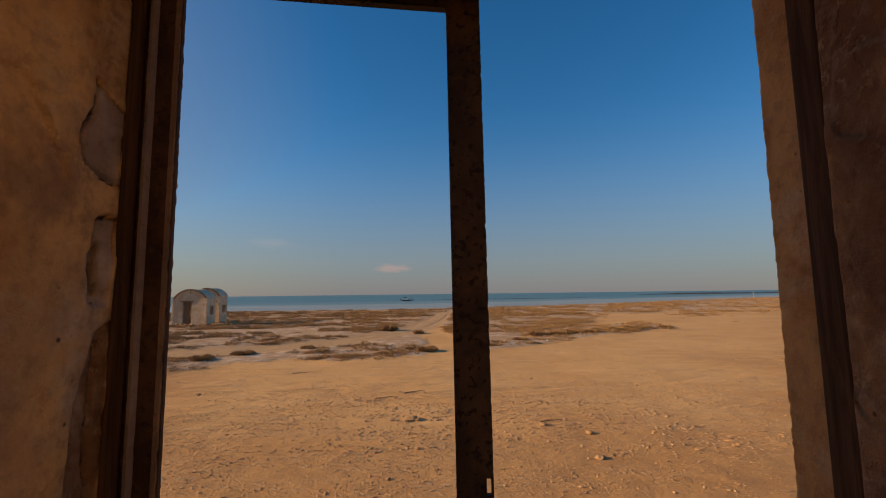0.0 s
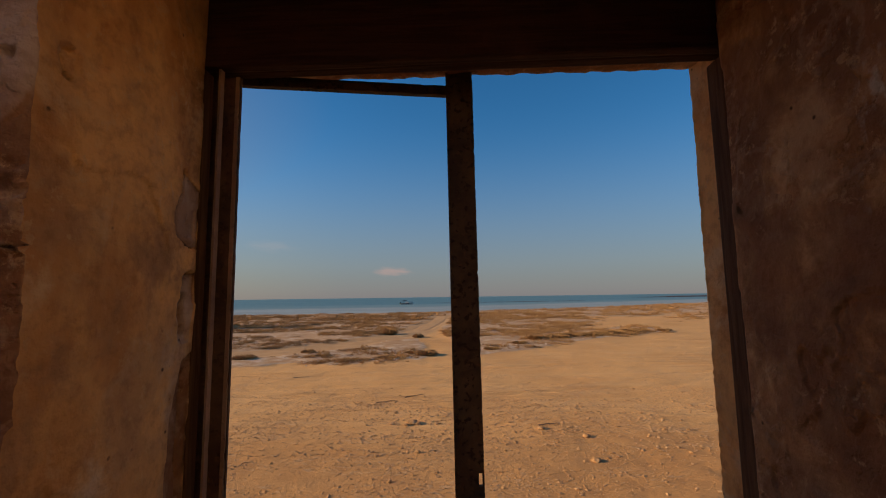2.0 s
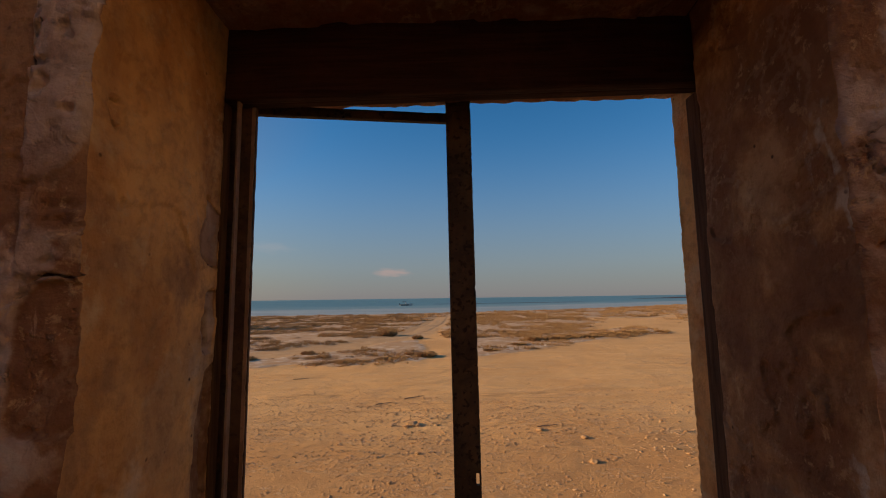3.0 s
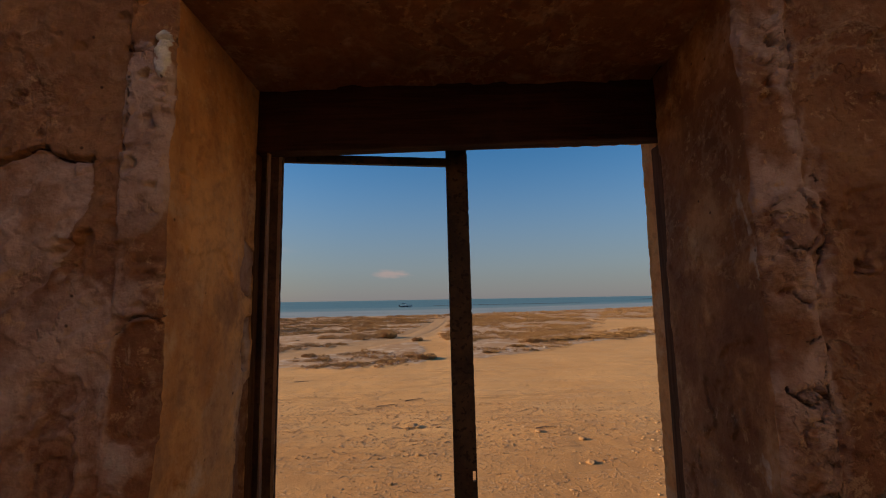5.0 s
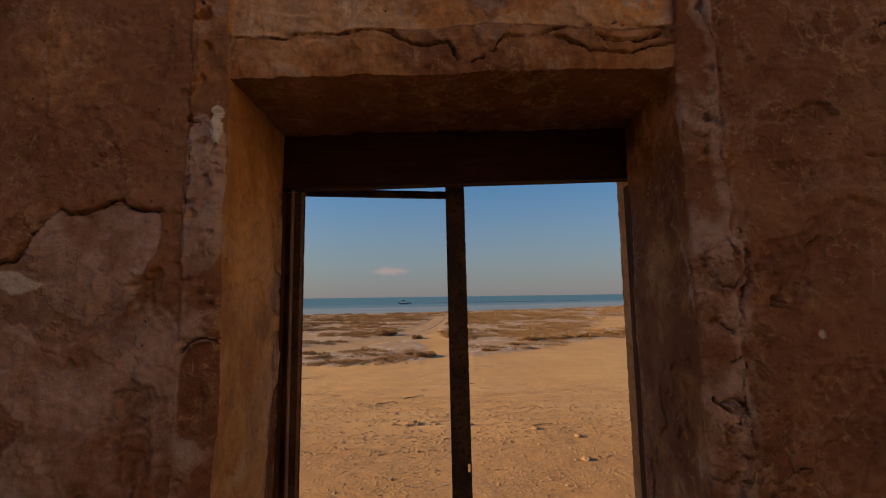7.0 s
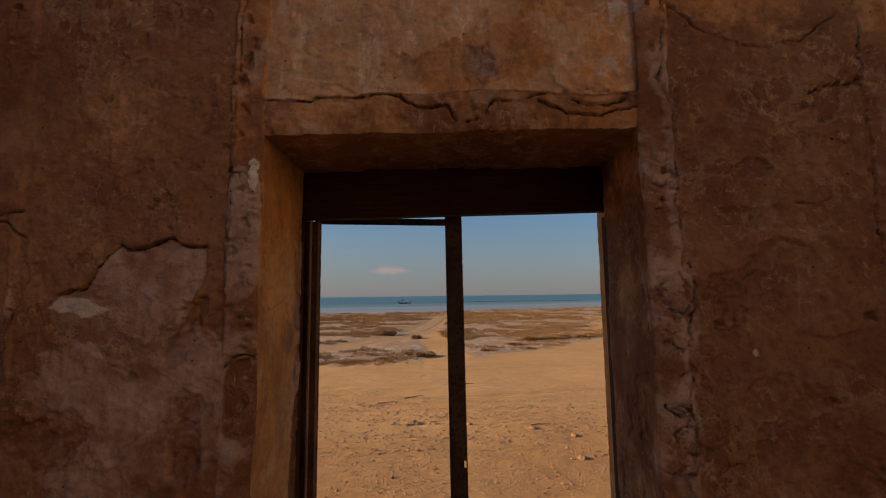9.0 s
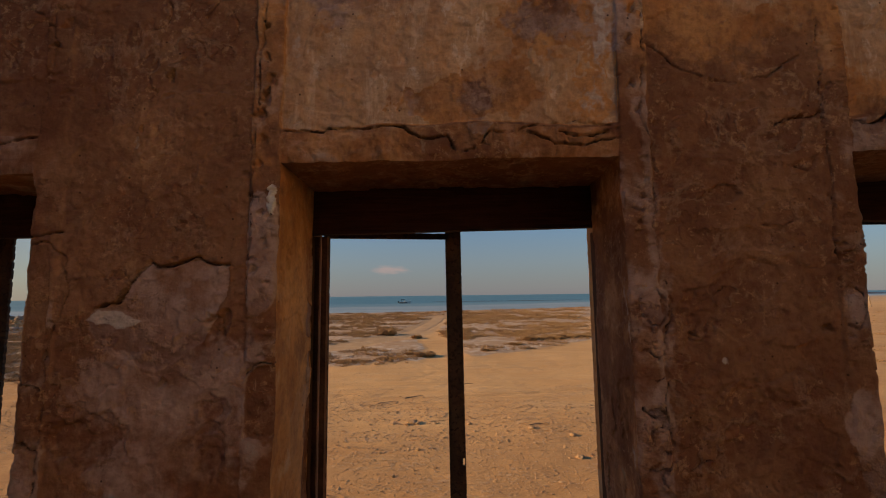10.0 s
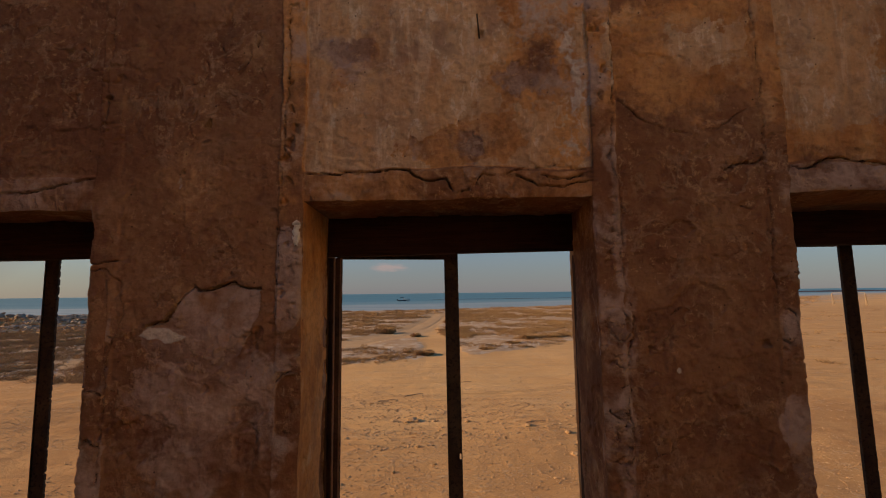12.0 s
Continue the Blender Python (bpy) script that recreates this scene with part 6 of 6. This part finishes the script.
    return hut


vaulted_hut(-23.87, 38.1, -3, 3.1, 1.4, 2.50, 3.24, (-0.70, 0.16, 2.15), 0.7, "small whitewashed vaulted stone hut, plaster stained and crumbling", 1)
vaulted_hut(-24.4, 41.6, -3, 2.6, 1.4, 2.66, 3.40, (0.30, 0.95, 2.1), 0.95, "second worn whitewashed vaulted hut behind the first", 2)


# ---- a boat at anchor, and goal posts on the sand ----
def motor_boat(x, y, length, turn):
    boat = tagged(new("motor_boat"), "small white motor boat with dark waterline in the shallows", "boat")
    boat.matrix_world = pose(x, y, SEA_Z, 0, 0, turn)
    bm = bmesh.new()
    rings = []
    for k in range(9):
        u = k / 8
        half = 0.85 * (1 - max(0, u - 0.45) ** 2 / 0.32) * (1.0 if u < 0.98 else 0.2)
        keel, rail = -0.15 + 0.45 * max(0, u - 0.6) ** 2, 0.55 + 0.55 * u * u
        rings.append([bm.verts.new(((u - 0.5) * length, s * half * f, keel + (rail - keel) * h)) for s, f, h in ((-1, 1, 1), (-1, 0.8, 0.4), (0, 0, 0), (1, 0.8, 0.4), (1, 1, 1), (1, 0.85, 0.8), (-1, 0.85, 0.8))])
    for p, q in zip(rings, rings[1:]):
        for k in range(7):
            bm.faces.new((p[k - 1], p[k], q[k], q[k - 1]))
    bm.faces.new(rings[0])
    bm.faces.new(rings[-1])
    bmesh.ops.recalc_face_normals(bm, faces=bm.faces[:])
    part("hull", bm, WHITE_PAINT, boat)
    part("waterline_stripe", box((-length * 0.46, -0.88, 0.02), (length * 0.20, 0.88, 0.42), 0.02), HULL_DARK, boat, "dark band along the waterline")
    part("console", box((-0.4, -0.35, 0.35), (0.3, 0.35, 1.15), 0.05), WHITE_PAINT, boat, "white steering console")
    part("windscreen", box((0.18, -0.36, 1.16), (0.24, 0.36, 1.45), 0.02), HULL_DARK, boat)
    part("canopy", box((-1.6, -0.75, 1.42), (-0.1, 0.75, 1.66), 0.04), HULL_DARK, boat, "flat dark sun canopy")
    for px, py in ((-1.4, -0.6), (-1.4, 0.6), (-0.3, -0.6), (-0.3, 0.6)):
        part("canopy_post", box((px - 0.025, py - 0.025, 0.5), (px + 0.025, py + 0.025, 1.419)), HULL_DARK, boat)
    part("outboard_motor", box((-length / 2 - 0.35, -0.2, 0.2), (-length / 2 + 0.02, 0.2, 1.0), 0.06), HULL_DARK, boat)
    return boat


motor_boat(-19.3, 176, 5.0, 8)


def football_goal(x, y, w, high, deep, turn):
    goal = tagged(new("football_goal"), "plain weathered football goal of thin pale poles on sand", "goal", group="football goals")
    goal.matrix_world = pose(x, y, float(ground_height(np.array(x), np.array(y))), 0, 0, turn)

    def pole(name, a, b):
        a, b = Vector(a), Vector(b)
        bm = bmesh.new()
        bmesh.ops.create_cone(bm, cap_ends=True, segments=10, radius1=0.06, radius2=0.06, depth=(b - a).length, matrix=Matrix.Translation((a + b) / 2) @ (b - a).to_track_quat("Z", "Y").to_matrix().to_4x4())
        part(name, bm, POLE_PAINT, goal)

    for s in (-1, 1):
        pole("upright", (s * w / 2, 0, -0.2), (s * w / 2, 0, high))
        pole("stay", (s * w / 2, 0.02, high - 0.05), (s * w / 2, deep, 0.0))
    pole("crossbar", (-w / 2, 0, high), (w / 2, 0, high))
    return goal


football_goal(69.6, 75.2, 4.3, 2.1, 1.4, -52)


def marker_post(x, y, high):
    bm = bmesh.new()
    bmesh.ops.create_cone(bm, cap_ends=True, segments=10, radius1=0.10, radius2=0.08, depth=high + 0.2, matrix=pose(0, 0, high / 2 - 0.1))
    ob = part("marker_post", bm, POLE_PAINT)
    ob.location = (x, y, float(ground_height(np.array(x), np.array(y))))
    return tagged(ob, "thin pale marker post standing near the shore", "post", group="shore posts")


marker_post(97, 142, 1.9)
marker_post(112, 172, 1.0)


def dry_stick(x, y, length, turn, seed):
    bm = bmesh.new()
    n, rings = 9, []
    for k in range(n):
        u = k / (n - 1)
        c = Vector(((u - 0.5) * length, 0.04 * length * noise.noise(Vector((u * 3, seed, 0))), 0.012 + 0.03 * u * (1 - u) + 0.012 * noise.noise(Vector((u * 4, 0, seed)))))
        r = 0.014 * (1 - 0.6 * u)
        rings.append([bm.verts.new(c + Vector((0, r * math.cos(a), r * math.sin(a)))) for a in (0, 1.26, 2.51, 3.77, 5.03)])
    for p, q in zip(rings, rings[1:]):
        for k in range(5):
            bm.faces.new((p[k - 1], p[k], q[k], q[k - 1]))
    bm.faces.new(rings[0])
    bm.faces.new(rings[-1])
    bmesh.ops.recalc_face_normals(bm, faces=bm.faces[:])
    ob = part("dry_stick", bm, DOOR_WOOD)
    ob.matrix_world = pose(x, y, float(ground_height(np.array(x), np.array(y))), 0, 0, turn)
    return tagged(ob, "thin grey dry stick lying on the sand", "stick", group="sticks on the sand")


for n, (x, y, length, turn) in enumerate(STICKS):
    dry_stick(x, y, length, turn, n)
